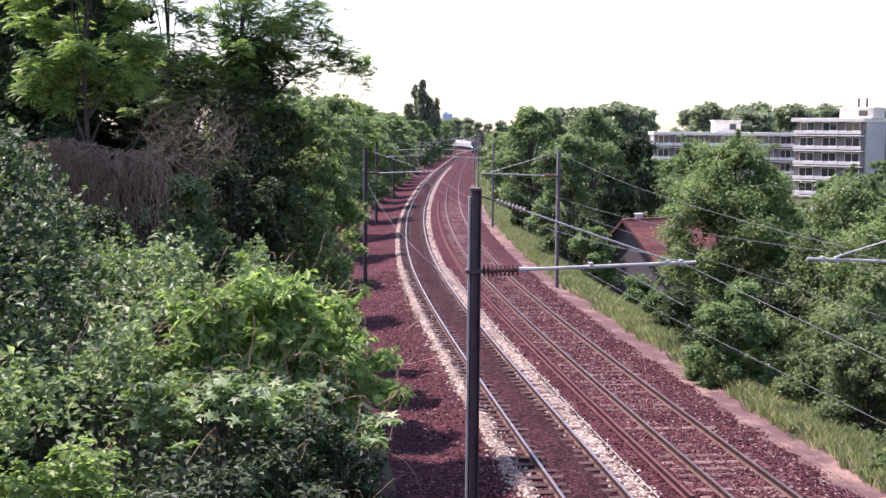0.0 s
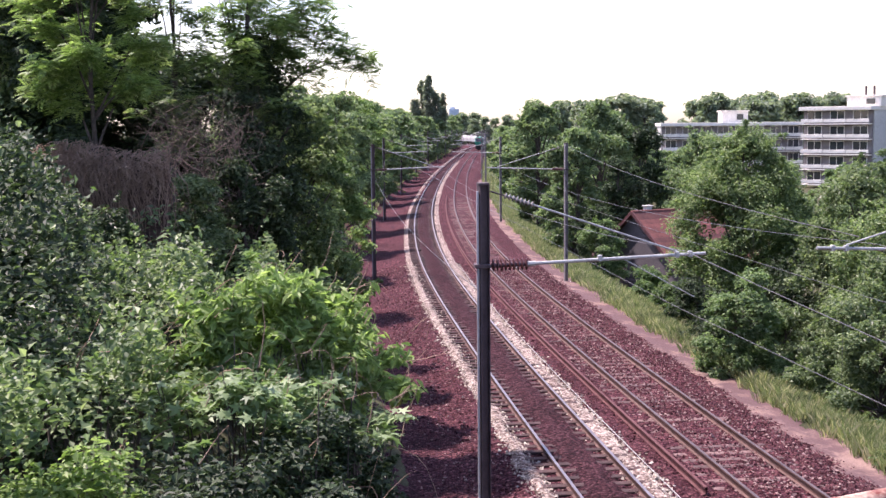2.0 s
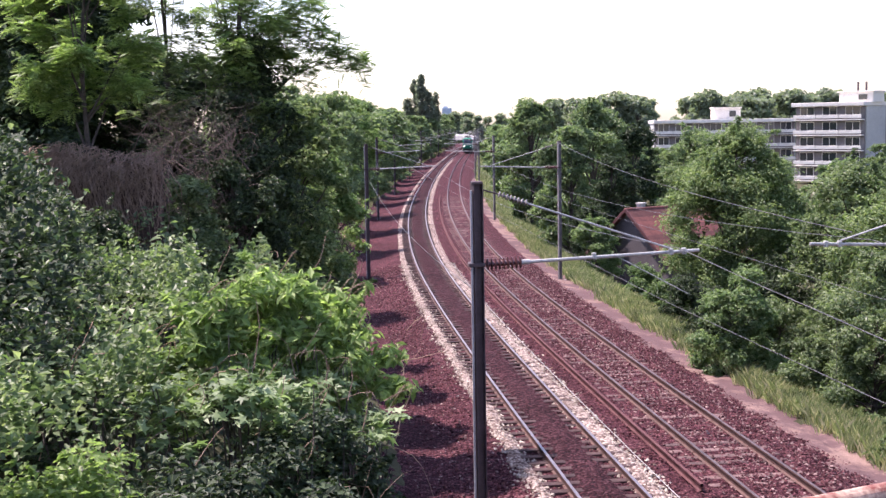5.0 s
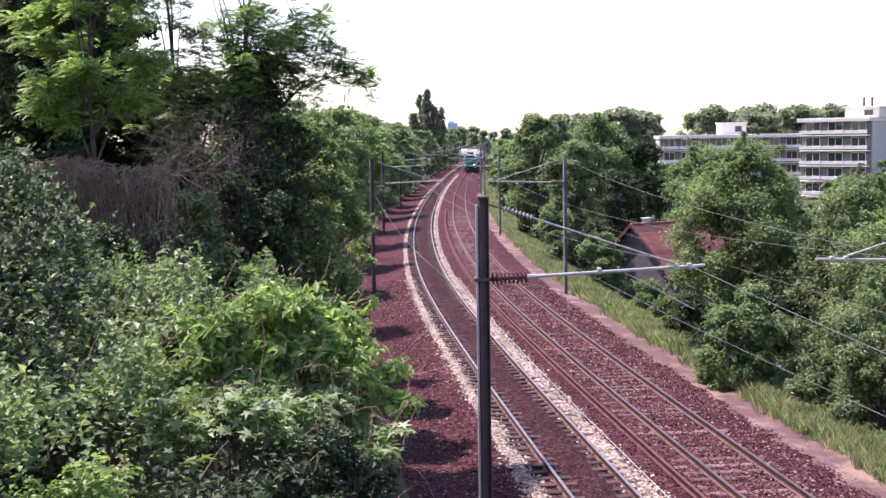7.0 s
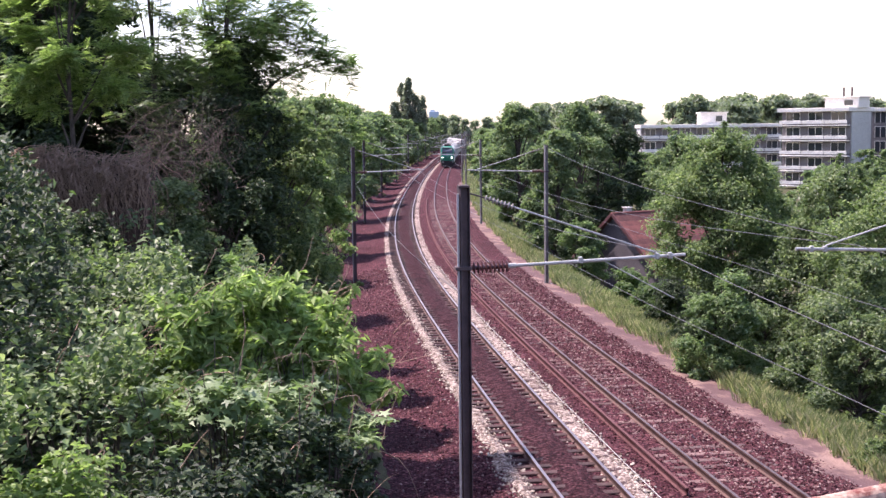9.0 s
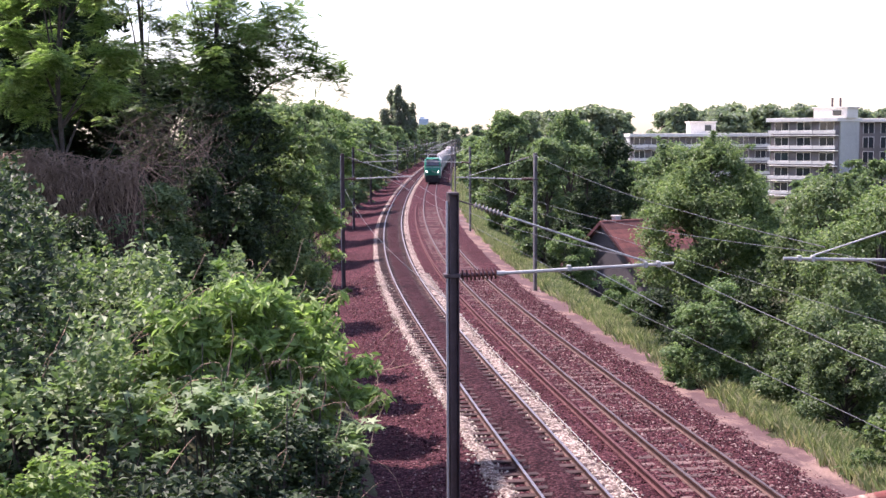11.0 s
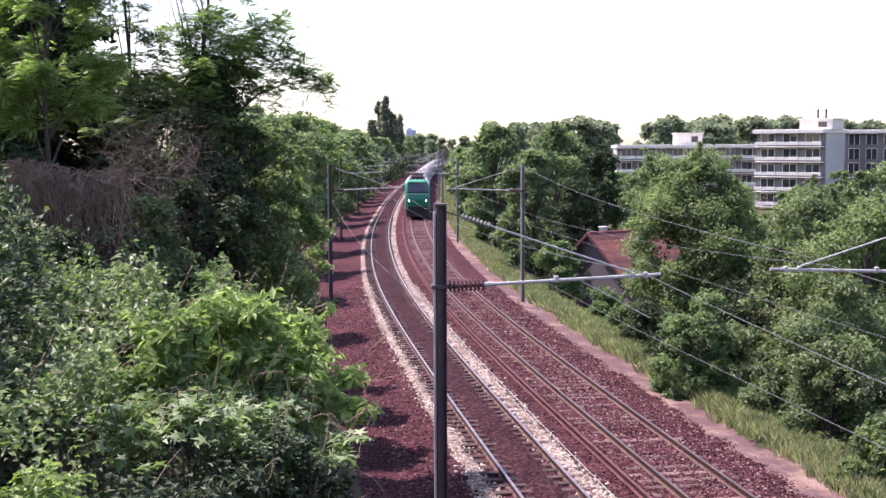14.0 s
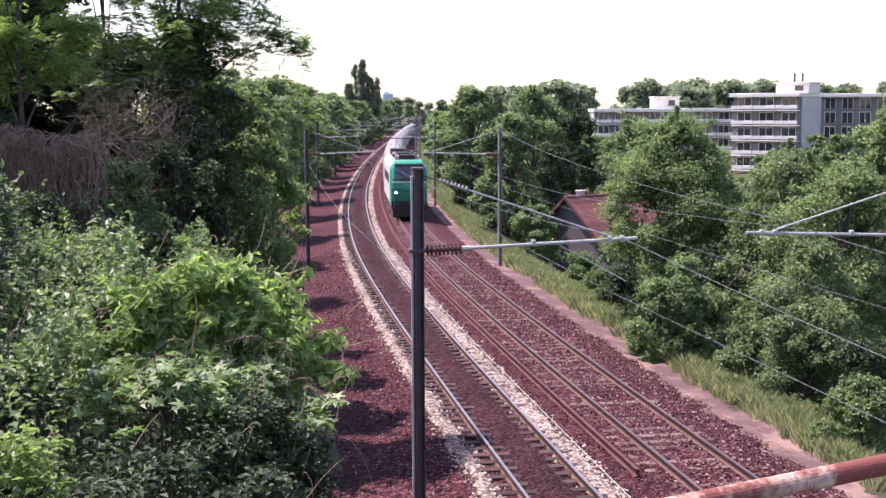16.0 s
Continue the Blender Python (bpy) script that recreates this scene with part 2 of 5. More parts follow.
# ---- plan: the line of the railway, midway between its two tracks ----
BENDS = [(-60, 15.4, -0.118), (27, 5.35, -0.115), (66, 1.4, -0.08), (106, -0.5, -0.025), (151, -0.78, 0.006), (264, 1.55, 0.032),
         (437, 8.0, 0.045), (500, 10.6, 0.025), (545, 10.2, -0.05), (620, 3.5, -0.13), (760, -18, -0.17), (1200, -93, -0.17)]


def mid(y):
    """Where the line midway between the tracks lies, across, at y metres ahead."""
    y = np.asarray(y, dtype=float)
    out = np.zeros_like(y)
    for (a, xa, sa), (b, xb, sb) in zip(BENDS, BENDS[1:]):
        h = b - a
        u = (y - a) / h
        q = (2 * u**3 - 3 * u**2 + 1) * xa + (u**3 - 2 * u**2 + u) * h * sa + (3 * u**2 - 2 * u**3) * xb + (u**3 - u**2) * h * sb
        out = np.where((y >= a) & (y <= b), q, out)
    return np.where(y > BENDS[-1][0], BENDS[-1][1], out)


LINE_Y = np.arange(-60, 1200, 1.0)
LINE_S = np.concatenate([[0], np.cumsum(np.hypot(np.diff(LINE_Y), np.diff(mid(LINE_Y))))])


def along(s, off, z=0.0):
    """A place and heading on the line: s metres of arc from its start, off to the right."""
    y = float(np.interp(s, LINE_S, LINE_Y))
    k = (float(mid(y + 0.5)) - float(mid(y - 0.5)))
    h = math.atan2(-k, 1)
    x = float(mid(y))
    return Vector((x + off * math.cos(h), y + off * math.sin(h), z)), h


PROFILE = [(-3500, 7), (-60, 8.6), (-24, 8.2), (-17, 7.0), (-13.5, 5.6), (-10, 2.9), (-7.2, 0.2), (-6.3, -0.5), (-5.5, -0.62), (5.2, -0.62), (6.0, -0.5),
           (7.2, -0.75), (9, -1.7), (13, -3.6), (60, -4.0), (3500, -4.0)]


def ground_z(off, y):
    z = np.interp(off, [p[0] for p in PROFILE], [p[1] for p in PROFILE])
    fade = np.clip((np.asarray(y) - 55) / 120, 0, 1)
    z = np.where(np.asarray(off) < -6, z * (1 - 0.6 * fade), z)
    return np.where(np.asarray(y) > 700, np.minimum(z, -1.0), z)


def land(x, y):
    return float(ground_z(x - float(mid(y)), y))


# ---- ground and railway bed ----
def sheet(name, offs, ys, height, mat, label, category, rough=0.0):
    o, y = np.meshgrid(offs, ys, indexing="ij")
    x = mid(y) + o
    z = height(o, y)
    if rough:
        z = z + np.random.RandomState(5).normal(0, rough, z.shape)
    n, k = o.shape
    i, j = np.meshgrid(np.arange(n - 1), np.arange(k - 1), indexing="ij")
    f = np.stack([i * k + j, (i + 1) * k + j, (i + 1) * k + j + 1, i * k + j + 1], -1).reshape(-1, 4)
    me = mesh_of(name, np.stack([x, y, z], -1).reshape(-1, 3), f, mat, True)
    return tagged(part(name, me, mat), label, category, kind="structure")


FAR_Y = np.concatenate([np.arange(-60, 200, 2.0), np.arange(200, 760, 10.0), np.geomspace(760, 4500, 12)])
sheet("ground", np.concatenate([np.geomspace(-3500, -30, 10), np.arange(-28, 20, 1.0), np.geomspace(20, 3500, 14)]), FAR_Y,
      ground_z, EARTH, "dark earth bank overgrown beside the railway line", "ground", 0.04)
BED_Y = np.concatenate([np.arange(10, 90, 0.3), np.arange(90, 200, 1.0), np.arange(200, 1100, 5.0)])
BED = [(-7.9, 1.0), (-7.2, 0.33), (-6.3, -0.4), (-5.6, -0.48), (-4.4, -0.42), (-3.75, -0.26), (-3.3, -0.2), (3.3, -0.2), (3.8, -0.28), (4.6, -0.45), (5.3, -0.6)]


def bed_z(o, y):
    return np.interp(o, [p[0] for p in BED], [p[1] for p in BED])


sheet("ballast_bed", np.arange(-7.9, 5.31, 0.24), BED_Y, bed_z, BALLAST, "reddish broken stone ballast under two tracks", "ballast", 0.012)


def strip(name, a, b, y0, y1, lift, mat, label, category, rough=0.01, wave=0.08, edge=0.006):
    """A strip of other material on the bed, with wavering edges."""
    ys = np.concatenate([np.arange(y0, min(y1, 90), 0.3), np.arange(90, y1, 2.0)]) if y1 > 90 else np.arange(y0, y1, 0.3)
    offs = np.linspace(a, b, max(4, int((b - a) / 0.18)))
    rng = np.random.RandomState(int(abs(a) * 100))
    e = sum(rng.uniform(0.3, 1) * np.sin(ys[None] * rng.uniform(0.15, 3.2) + rng.uniform(0, 6.3, (2, 1))) for _ in range(9)) * wave * 0.4
    e = (e + rng.normal(0, wave * 0.35, (2, len(ys)))) * np.clip(1 - (ys - 40) / 50, 0.12, 1)
    u = np.linspace(0, 1, len(offs))[:, None]
    o = offs[:, None] + (1 - u) * e[0] + u * e[1]
    crown = np.sin(np.pi * u) * lift
    x = mid(ys)[None] + o
    z = np.maximum(bed_z(o, ys), ground_z(o, ys) + 0.02) + crown + edge - (1 - np.sin(np.pi * u)) * 0.03 + rng.normal(0, rough, o.shape)
    n, k = o.shape
    i, j = np.meshgrid(np.arange(n - 1), np.arange(k - 1), indexing="ij")
    f = np.stack([i * k + j, (i + 1) * k + j, (i + 1) * k + j + 1, i * k + j + 1], -1).reshape(-1, 4)
    me = mesh_of(name, np.stack([x, np.broadcast_to(ys[None], o.shape), z], -1).reshape(-1, 3), f, mat, True)
    return tagged(part(name, me, mat), label, category, kind="structure")


strip("track_ballast", -2.5, -1.24, 12, 480, 0.10, BALLAST_DARK, "dark oily ballast between the rails", "ballast")
strip("pale_ballast", -1.06, -0.42, 12, 300, 0.06, LIMESTONE, "fresh pale limestone ballast between the tracks", "ballast")
strip("pale_ballast", -3.5, -3.0, 12, 420, 0.05, LIMESTONE, "fresh pale limestone ballast beside the track", "ballast")
strip("footpath", 4.45, 5.85, 12, 200, 0.03, PATH, "pinkish trodden earth path beside the ballast", "path", 0.012, 0.2, 0.035)

# ---- loose stones lying on the bed ----
def loose(name, n, spans, size, mat, seed, label, y0=13, y1=75):
    """Small broken stones strewn along spans (middle, spread) of the bed."""
    rng = np.random.RandomState(seed)
    y = y0 + (y1 - y0) * rng.uniform(0, 1, n) ** 1.5
    sp = np.asarray(spans)[rng.randint(0, len(spans), n)]
    o = sp[:, 0] + sp[:, 1] * rng.normal(0, 1, n)
    o = np.clip(o, -5.9, 5.2)
    r = size * rng.uniform(0.45, 1.3, n)
    c = np.stack([mid(y) + o, y, np.maximum(bed_z(o, y), ground_z(o, y)) + r * 0.35], 1)
    d = np.array([[1, 0, 0], [-1, 0, 0], [0, 1, 0], [0, -1, 0], [0, 0, 1.0], [0, 0, -1.0]])
    a = rng.uniform(0, 6.28, n)
    q = rng.uniform(0.55, 1.1, (n, 6, 1)) * d[None] * np.array([1, 1, 0.75]) + rng.normal(0, 0.16, (n, 6, 3))
    x2 = q[:, :, 0] * np.cos(a)[:, None] - q[:, :, 1] * np.sin(a)[:, None]
    y2 = q[:, :, 0] * np.sin(a)[:, None] + q[:, :, 1] * np.cos(a)[:, None]
    v = c[:, None] + np.stack([x2, y2, q[:, :, 2]], -1) * r[:, None, None]
    t = np.array([[0, 2, 4], [2, 1, 4], [1, 3, 4], [3, 0, 4], [2, 0, 5], [1, 2, 5], [3, 1, 5], [0, 3, 5]])
    f = (np.arange(n)[:, None, None] * 6 + t[None]).reshape(-1, 3)
    return tagged(part(name, mesh_of(name, v.reshape(-1, 3), f, mat), None), label, "stones", kind="stuff")


def chip(name, dark, light):
    """Loose stone: every piece has its own shade."""
    m, n, l, p = material(name)
    r = n.new("ShaderNodeNewGeometry").outputs["Random Per Island"]
    c = n.new("ShaderNodeTexCoord").outputs["Object"]
    col = mixed(n, l, ramp(n, l, r, [(0.0, dark), (1.0, light)]), ramp(n, l, noise_tex(n, l, c, 30), [(0.3, (0.7, 0.7, 0.7)), (0.7, (1.2, 1.2, 1.2))]), 1.0, "MULTIPLY")
    l.new(col, p.inputs["Base Color"])
    p.inputs["Roughness"].default_value = 0.95
    p.inputs["Specular IOR Level"].default_value = 0.1
    return m


loose("pale_stone", 20000, [(-0.74, 0.2), (-0.74, 0.18), (-3.25, 0.16)], 0.05, chip("limestone_chip", (0.15, 0.11, 0.085), (0.56, 0.50, 0.42)), 41, "scattered pale limestone chips")
loose("dark_stone", 32000, [(0.6, 0.9), (3.9, 0.5), (-4.3, 0.8), (1.9, 0.35), (4.55, 0.22), (3.2, 0.5)], 0.045, chip("ballast_chip", (0.025, 0.008, 0.012), (0.16, 0.068, 0.072)), 42, "scattered reddish ballast stones")
loose("track_stone", 15000, [(-1.87, 0.3), (-1.87, 0.42)], 0.045, chip("sooty_chip", (0.012, 0.0035, 0.006), (0.085, 0.034, 0.042)), 44, "dark oily ballast stones between the rails")
loose("buff_stone", 8500, [(3.0, 0.9), (1.9, 0.8), (3.9, 0.6), (1.9, 0.8), (-4.2, 0.9), (5.0, 0.4)], 0.045, chip("buff_chip", (0.14, 0.085, 0.08), (0.34, 0.24, 0.22)), 43, "scattered pale stones among the ballast")

# ---- tracks ----
RAIL = [(-0.036, 0.0), (0.036, 0.0), (0.036, -0.04), (0.009, -0.05), (0.009, -0.155), (0.07, -0.172), (-0.07, -0.172), (-0.009, -0.155), (-0.009, -0.05), (-0.036, -0.04)]


def rail_mesh(name, off, y0, y1, section, lift=0.0):
    ys = np.concatenate([np.arange(y0, 140, 1.0), np.arange(140, y1, 4.0)]) if y1 > 140 else np.arange(y0, y1, 1.0)
    k = len(section)
    h = np.arctan(-(mid(ys + 0.5) - mid(ys - 0.5)))
    v = np.stack([np.stack([mid(ys) + (off + a) * np.cos(h), ys + (off + a) * np.sin(h), np.full(len(ys), b + lift)], -1) for a, b in section], 1)
    i, j = np.meshgrid(np.arange(len(ys) - 1), np.arange(k), indexing="ij")
    q = (j + 1) % k
    f = np.stack([i * k + j, i * k + q, (i + 1) * k + q, (i + 1) * k + j], -1).reshape(-1, 4)
    me = mesh_of(name, v.reshape(-1, 3), f)
    return me, j.ravel()


def track(off, mat, label, dim, head):
    base = empty("railway_track", Matrix(), label, "railway track", "railway tracks", "structure")
    for side in (-0.7535, 0.7535):
        me, j = rail_mesh("rail", off + side, 8, 1100, RAIL)
        me.materials.append(RAIL_SIDE)
        me.materials.append(head)
        me.polygons.foreach_set("material_index", (j == 0).astype(np.int32))
        part("rail", me, None, base)
    bm = bmesh.new()
    box(bm, (0, 0, -0.25), (2.55, 0.25, 0.12), 0.012)
    me = bpy.data.meshes.new("sleeper")
    bm.to_mesh(me)
    bm.free()
    me.materials.append(mat)
    rng = random.Random(int(off * 10))
    s0 = float(np.interp(14, LINE_Y, LINE_S))
    for i in range(220):
        p, h = along(s0 + i * 0.6 + rng.uniform(-0.03, 0.03), off + rng.uniform(-0.03, 0.03), rng.uniform(-0.012, 0.012) + dim)
        ob = part("sleeper", me, None, base)
        ob.matrix_basis = Matrix.Translation(p) @ Matrix.Rotation(h + rng.uniform(-0.015, 0.015), 4, "Z")
    return base


track(-1.87, SLEEPER, "polished steel rails on dark wooden sleepers", 0.035, RAIL_TOP)
track(1.87, SLEEPER_PALE, "brown steel rails on pale sleepers sunk in ballast", -0.008, RAIL_WORN)
me, _ = rail_mesh("spare_rail", 0.26, 27.2, 150, RAIL, 0.0)
tagged(part("spare_rail", me, RUST), "red rusty spare rail lying between the tracks", "rail")
me, _ = rail_mesh("cable", -0.40, 14, 75, [(-0.012, 0), (0, 0.012), (0.012, 0), (0, -0.012)], -0.14)
tagged(part("track_cable", me, GALV), "thin pale cable lying along the ballast", "cable")


# ---- overhead line ----
def sheds(bm, a, b, r, n, core=0.03):
    """A ribbed insulator turned about the line a to b as one body."""
    a, b = Vector(a), Vector(b)
    turn = (b - a).to_track_quat("Z", "Y").to_matrix()
    L = (b - a).length
    prof = [(0.0, core)]
    for i in range(n):
        u, h = (i + 0.5) * L / n, L / n
        prof += [(u - 0.32 * h, core), (u - 0.16 * h, r), (u + 0.04 * h, r * 0.96), (u + 0.2 * h, core)]
    prof.append((L, core))
    rings = [[bm.verts.new(a + turn @ Vector((q * math.cos(k * math.pi / 6), q * math.sin(k * math.pi / 6), u))) for k in range(12)] for u, q in prof]
    for p, q in zip(rings, rings[1:]):
        for k in range(12):
            bm.faces.new((p[k], p[(k + 1) % 12], q[(k + 1) % 12], q[k]))
    bm.faces.new(rings[0][::-1])
    bm.faces.new(rings[-1])
    return bm


def mast(m, side, reach, label):
    """An overhead-line mast: its arm points along +x in its own space."""
    base = empty("catenary_mast", m, label, "mast", "overhead line masts")
    bm = bmesh.new()
    w, d, f, g = 0.085, 0.09, 0.014, 0.006
    ring = [(-w, -d), (-w + f, -d), (-w + f, -g), (w - f, -g), (w - f, -d), (w, -d), (w, d), (w - f, d), (w - f, g), (-w + f, g), (-w + f, d), (-w, d)]
    ends = [[bm.verts.new((x, y, z)) for x, y in ring] for z in (-0.75, 7.04)]
    for i in range(12):
        bm.faces.new((ends[0][i], ends[0][(i + 1) % 12], ends[1][(i + 1) % 12], ends[1][i]))
    bm.faces.new(ends[1])
    bmesh.ops.rotate(bm, verts=bm.verts[:], cent=(0, 0, 0), matrix=Matrix.Rotation(radians(13), 3, "Z"))
    part("pole", bm, MAST if side > 0 else MAST_GREY, base)
    # Pale bar added along the pole to draw its bright left edge.
    if side > 0:
        bm = bmesh.new()
        box(bm, (-0.105, -0.055, 3.1), (0.035, 0.055, 7.6), 0.006)
        part("pale_edge_strip", bm, EDGE_PALE, base, "pale strip added along the mast's left edge")
    bm = bmesh.new()
    box(bm, (0, 0, -0.72), (0.7, 0.7, 0.4), 0.03)
    part("footing", bm, CONCRETE, base, "concrete footing")
    bm = bmesh.new()
    box(bm, (0.0, 0, 7.02), (0.185, 0.19, 0.05), 0.01)
    part("cap", bm, MAST, base)
    bm = bmesh.new()
    box(bm, (-0.02, 0, 5.62), (0.28, 0.22, 0.07), 0.01)
    part("clamp", bm, MAST, base)
    part("arm_insulator", sheds(bmesh.new(), (0.14, 0, 5.62), (0.78, 0, 5.64), 0.105, 9, 0.04), CERAMIC, base, "brown ribbed insulator")
    bm = bmesh.new()
    rod(bm, (0.76, 0, 5.64), (reach, 0, 5.76), 0.03)
    rod(bm, (0.76, 0, 5.64), (0.9, 0, 5.645), 0.045)
    for u in (0.52, 0.87, 0.93):
        x = reach * u
        box(bm, (x, 0, 5.66 + 0.1 * u), (0.07, 0.09, 0.11), 0.01)
    part("arm", bm, GALV, base, "grey steel bracket tube")
    bm = bmesh.new()
    rod(bm, (0.1, 0, 6.9), (0.36, 0, 6.82), 0.014)
    part("tie_shackle", bm, MAST, base)
    e, t = Vector((0.36, 0, 6.82)), Vector((reach * 0.87, 0, 5.80))
    q = e.lerp(t, 0.17)
    part("tie_insulator", sheds(bmesh.new(), e, q, 0.055, 8, 0.022), CERAMIC_PALE, base, "pale ribbed insulator")
    part("tie_rod", rod(bmesh.new(), q, t, 0.017), GALV, base, "thin sloping steel tie")
    if side < 0:
        return base
    bm = bmesh.new()
    rod(bm, (reach * 0.62, 0, 5.7), (reach * 0.95, 0, 5.0), 0.009)
    part("steady_arm", bm, GALV, base)
    return base


LEFT_Y = [22, 70.5, 114.5, 156, 200, 245, 290, 335, 380, 425, 470]
RIGHT_Y = [22.5, 68.0, 111.5, 155, 199, 244, 289, 334, 379, 424, 469]
OFF_L, OFF_R = -5.42, 5.0


def at_line(y, off, z=0.0):
    return along(float(np.interp(y, LINE_Y, LINE_S)), off, z)


def masts():
    p, h = at_line(LEFT_Y[0], OFF_L)
    first = mast(Matrix.Translation(p) @ Matrix.Rotation(h, 4, "Z"), 1, 3.9, "dark steel H-section mast with grey bracket arm")
    for y in LEFT_Y[1:]:
        p, h = at_line(y, OFF_L)
        copy_thing(first, Matrix.Translation(p) @ Matrix.Rotation(h, 4, "Z"))
    p, h = at_line(RIGHT_Y[0], OFF_R)
    other = mast(Matrix.Translation(p) @ Matrix.Rotation(h + math.pi, 4, "Z"), -1, 4.3, "grey steel mast with bracket arm beside path")
    for y in RIGHT_Y[1:]:
        p, h = at_line(y, OFF_R)
        copy_thing(other, Matrix.Translation(p) @ Matrix.Rotation(h + math.pi, 4, "Z"))


masts()


def wire(name, pts, r, label, sag=0.0):
    """A wire through the points, hanging between them."""
    line = []
    for a, b in zip(pts, pts[1:]):
        for i in range(12):
            u = i / 12
            p = Vector(a).lerp(Vector(b), u)
            p.z -= sag * 4 * u * (1 - u)
            line.append(p)
    line.append(Vector(pts[-1]))
    return tagged(part(name, tubes(name, [([tuple(p) for p in line], [r] * len(line))], WIRE, 5), WIRE), label, "wire", "overhead wires")


def wires():
    for ys, off, name in ((LEFT_Y, -1.87, 1), (RIGHT_Y, 1.87, -1)):
        ys = [-24] + ys
        wire("messenger_wire", [at_line(y, off, 5.8)[0] for y in ys], 0.0065, "grey carrying wire over the track", 0.55)
        wire("contact_wire", [at_line(y, off + 0.2 * (-1) ** i, 4.85)[0] for i, y in enumerate(ys)], 0.005, "grey contact wire over the track", 0.02)
        bm = bmesh.new()
        for a, b in zip(ys, ys[1:8]):
            for u in (0.14, 0.38, 0.62, 0.86):
                y = a + (b - a) * u
                rod(bm, at_line(y, off, 4.85)[0], at_line(y, off, 5.8 - 0.55 * 4 * u * (1 - u))[0], 0.0025, seg=4)
        tagged(part("dropper_wire", bm, WIRE), "thin droppers between the two wires", "wire", "overhead wires", "stuff")
    wire("earth_wire", [at_line(y, OFF_L + 0.12, 5.05)[0] for y in LEFT_Y], 0.008, "thin earth wire from mast to mast", 0.5)
    wire("feeder_wire", [at_line(RIGHT_Y[1], OFF_R - 0.1, 7.0)[0], at_line(RIGHT_Y[0], OFF_R - 3.5, 5.95)[0]], 0.0085, "grey wire from mast top to bracket arm", 0.35)


wires()

# ---- leaves and trees ----
def leaves(pos, nor, size, rng, slim=0.5, fold=0.25):
    """Folded pointed leaves at pos, facing nor: four points and two triangles each."""
    n = len(pos)
    nor = nor / (np.linalg.norm(nor, axis=1)[:, None] + 1e-9)
    t = np.cross(nor, rng.normal(size=(n, 3)))
    t /= np.linalg.norm(t, axis=1)[:, None] + 1e-9
    w = np.cross(nor, t)
    s = (size * rng.uniform(0.6, 1.35, n))[:, None]
    a = pos - t * s * 0.5
    b = pos + w * s * slim * 0.5 + nor * s * fold * 0.5 - t * s * 0.05
    c = pos + t * s * 0.5 - nor * s * 0.12
    d = pos - w * s * slim * 0.5 + nor * s * fold * 0.5 - t * s * 0.05
    v = np.stack([a, b, c, d], 1).reshape(-1, 3)
    k = np.arange(n)[:, None] * 4
    f = np.concatenate([k + np.array([[0, 1, 2]]), k + np.array([[0, 2, 3]])], 1).reshape(-1, 3)
    return v, f


def cloud(rng, centres, radii, n, flat=0.8, shell=0.42):
    """Places in clumps about centres, more of them near each clump's skin, and the way outwards."""
    pick = rng.choice(len(centres), n, p=radii**2 / np.sum(radii**2))
    d = rng.normal(size=(n, 3))
    d[:, 2] = np.where(rng.uniform(0, 1, n) < 0.45, np.abs(d[:, 2]), d[:, 2])
    d /= np.linalg.norm(d, axis=1)[:, None]
    r = rng.uniform(0, 1, n) ** shell * (1 + 0.22 * rng.normal(size=n).clip(-1, 2))
    p = centres[pick] + d * (radii[pick] * r)[:, None] * np.array([1, 1, flat])
    return p, d


def shoots(rng, centres, radii, k, n, length):
    """Places of leaves along k arching shoots that stand out of the clumps, and their normals."""
    i = rng.randint(0, len(centres), k)
    d = rng.normal(size=(k, 3)) + np.array([0, 0, 0.7])
    d /= np.linalg.norm(d, axis=1)[:, None]
    l = length * rng.uniform(0.5, 1.4, k)
    j = rng.randint(0, k, n)
    u = rng.uniform(0.1, 1, n)
    p = centres[i][j] + d[j] * (radii[i][j] * 0.7 + l[j] * u)[:, None]
    p[:, 2] -= 0.45 * l[j] * u**2
    p += rng.normal(0, 0.05 * length, p.shape)
    return p, d[j] * 0.2 + np.array([0, 0, 0.8]) + rng.normal(0, 0.4, p.shape)


def crown_centres(rng, h0, h1, rad, k, shape):
    """Clump centres of a crown between the heights h0 and h1."""
    u = rng.uniform(0.0, 1, k)
    a = rng.uniform(0, 2 * math.pi, k)
    if shape == "poplar":
        prof = np.sin(np.pi * np.clip(u * 0.9 + 0.1, 0, 1)) ** 0.6
    elif shape == "shrub":
        prof = np.sqrt(np.clip(1 - (u * 0.95) ** 2, 0.02, 1))
    else:
        prof = np.sqrt(np.clip(1 - (2 * u - 0.85) ** 2 / 1.35, 0.03, 1))
    r = rad * prof * np.sqrt(rng.uniform(0.12, 1, k)) * rng.uniform(0.8, 1.12, k)
    return np.stack([r * np.cos(a), r * np.sin(a), h0 + u * (h1 - h0)], 1)


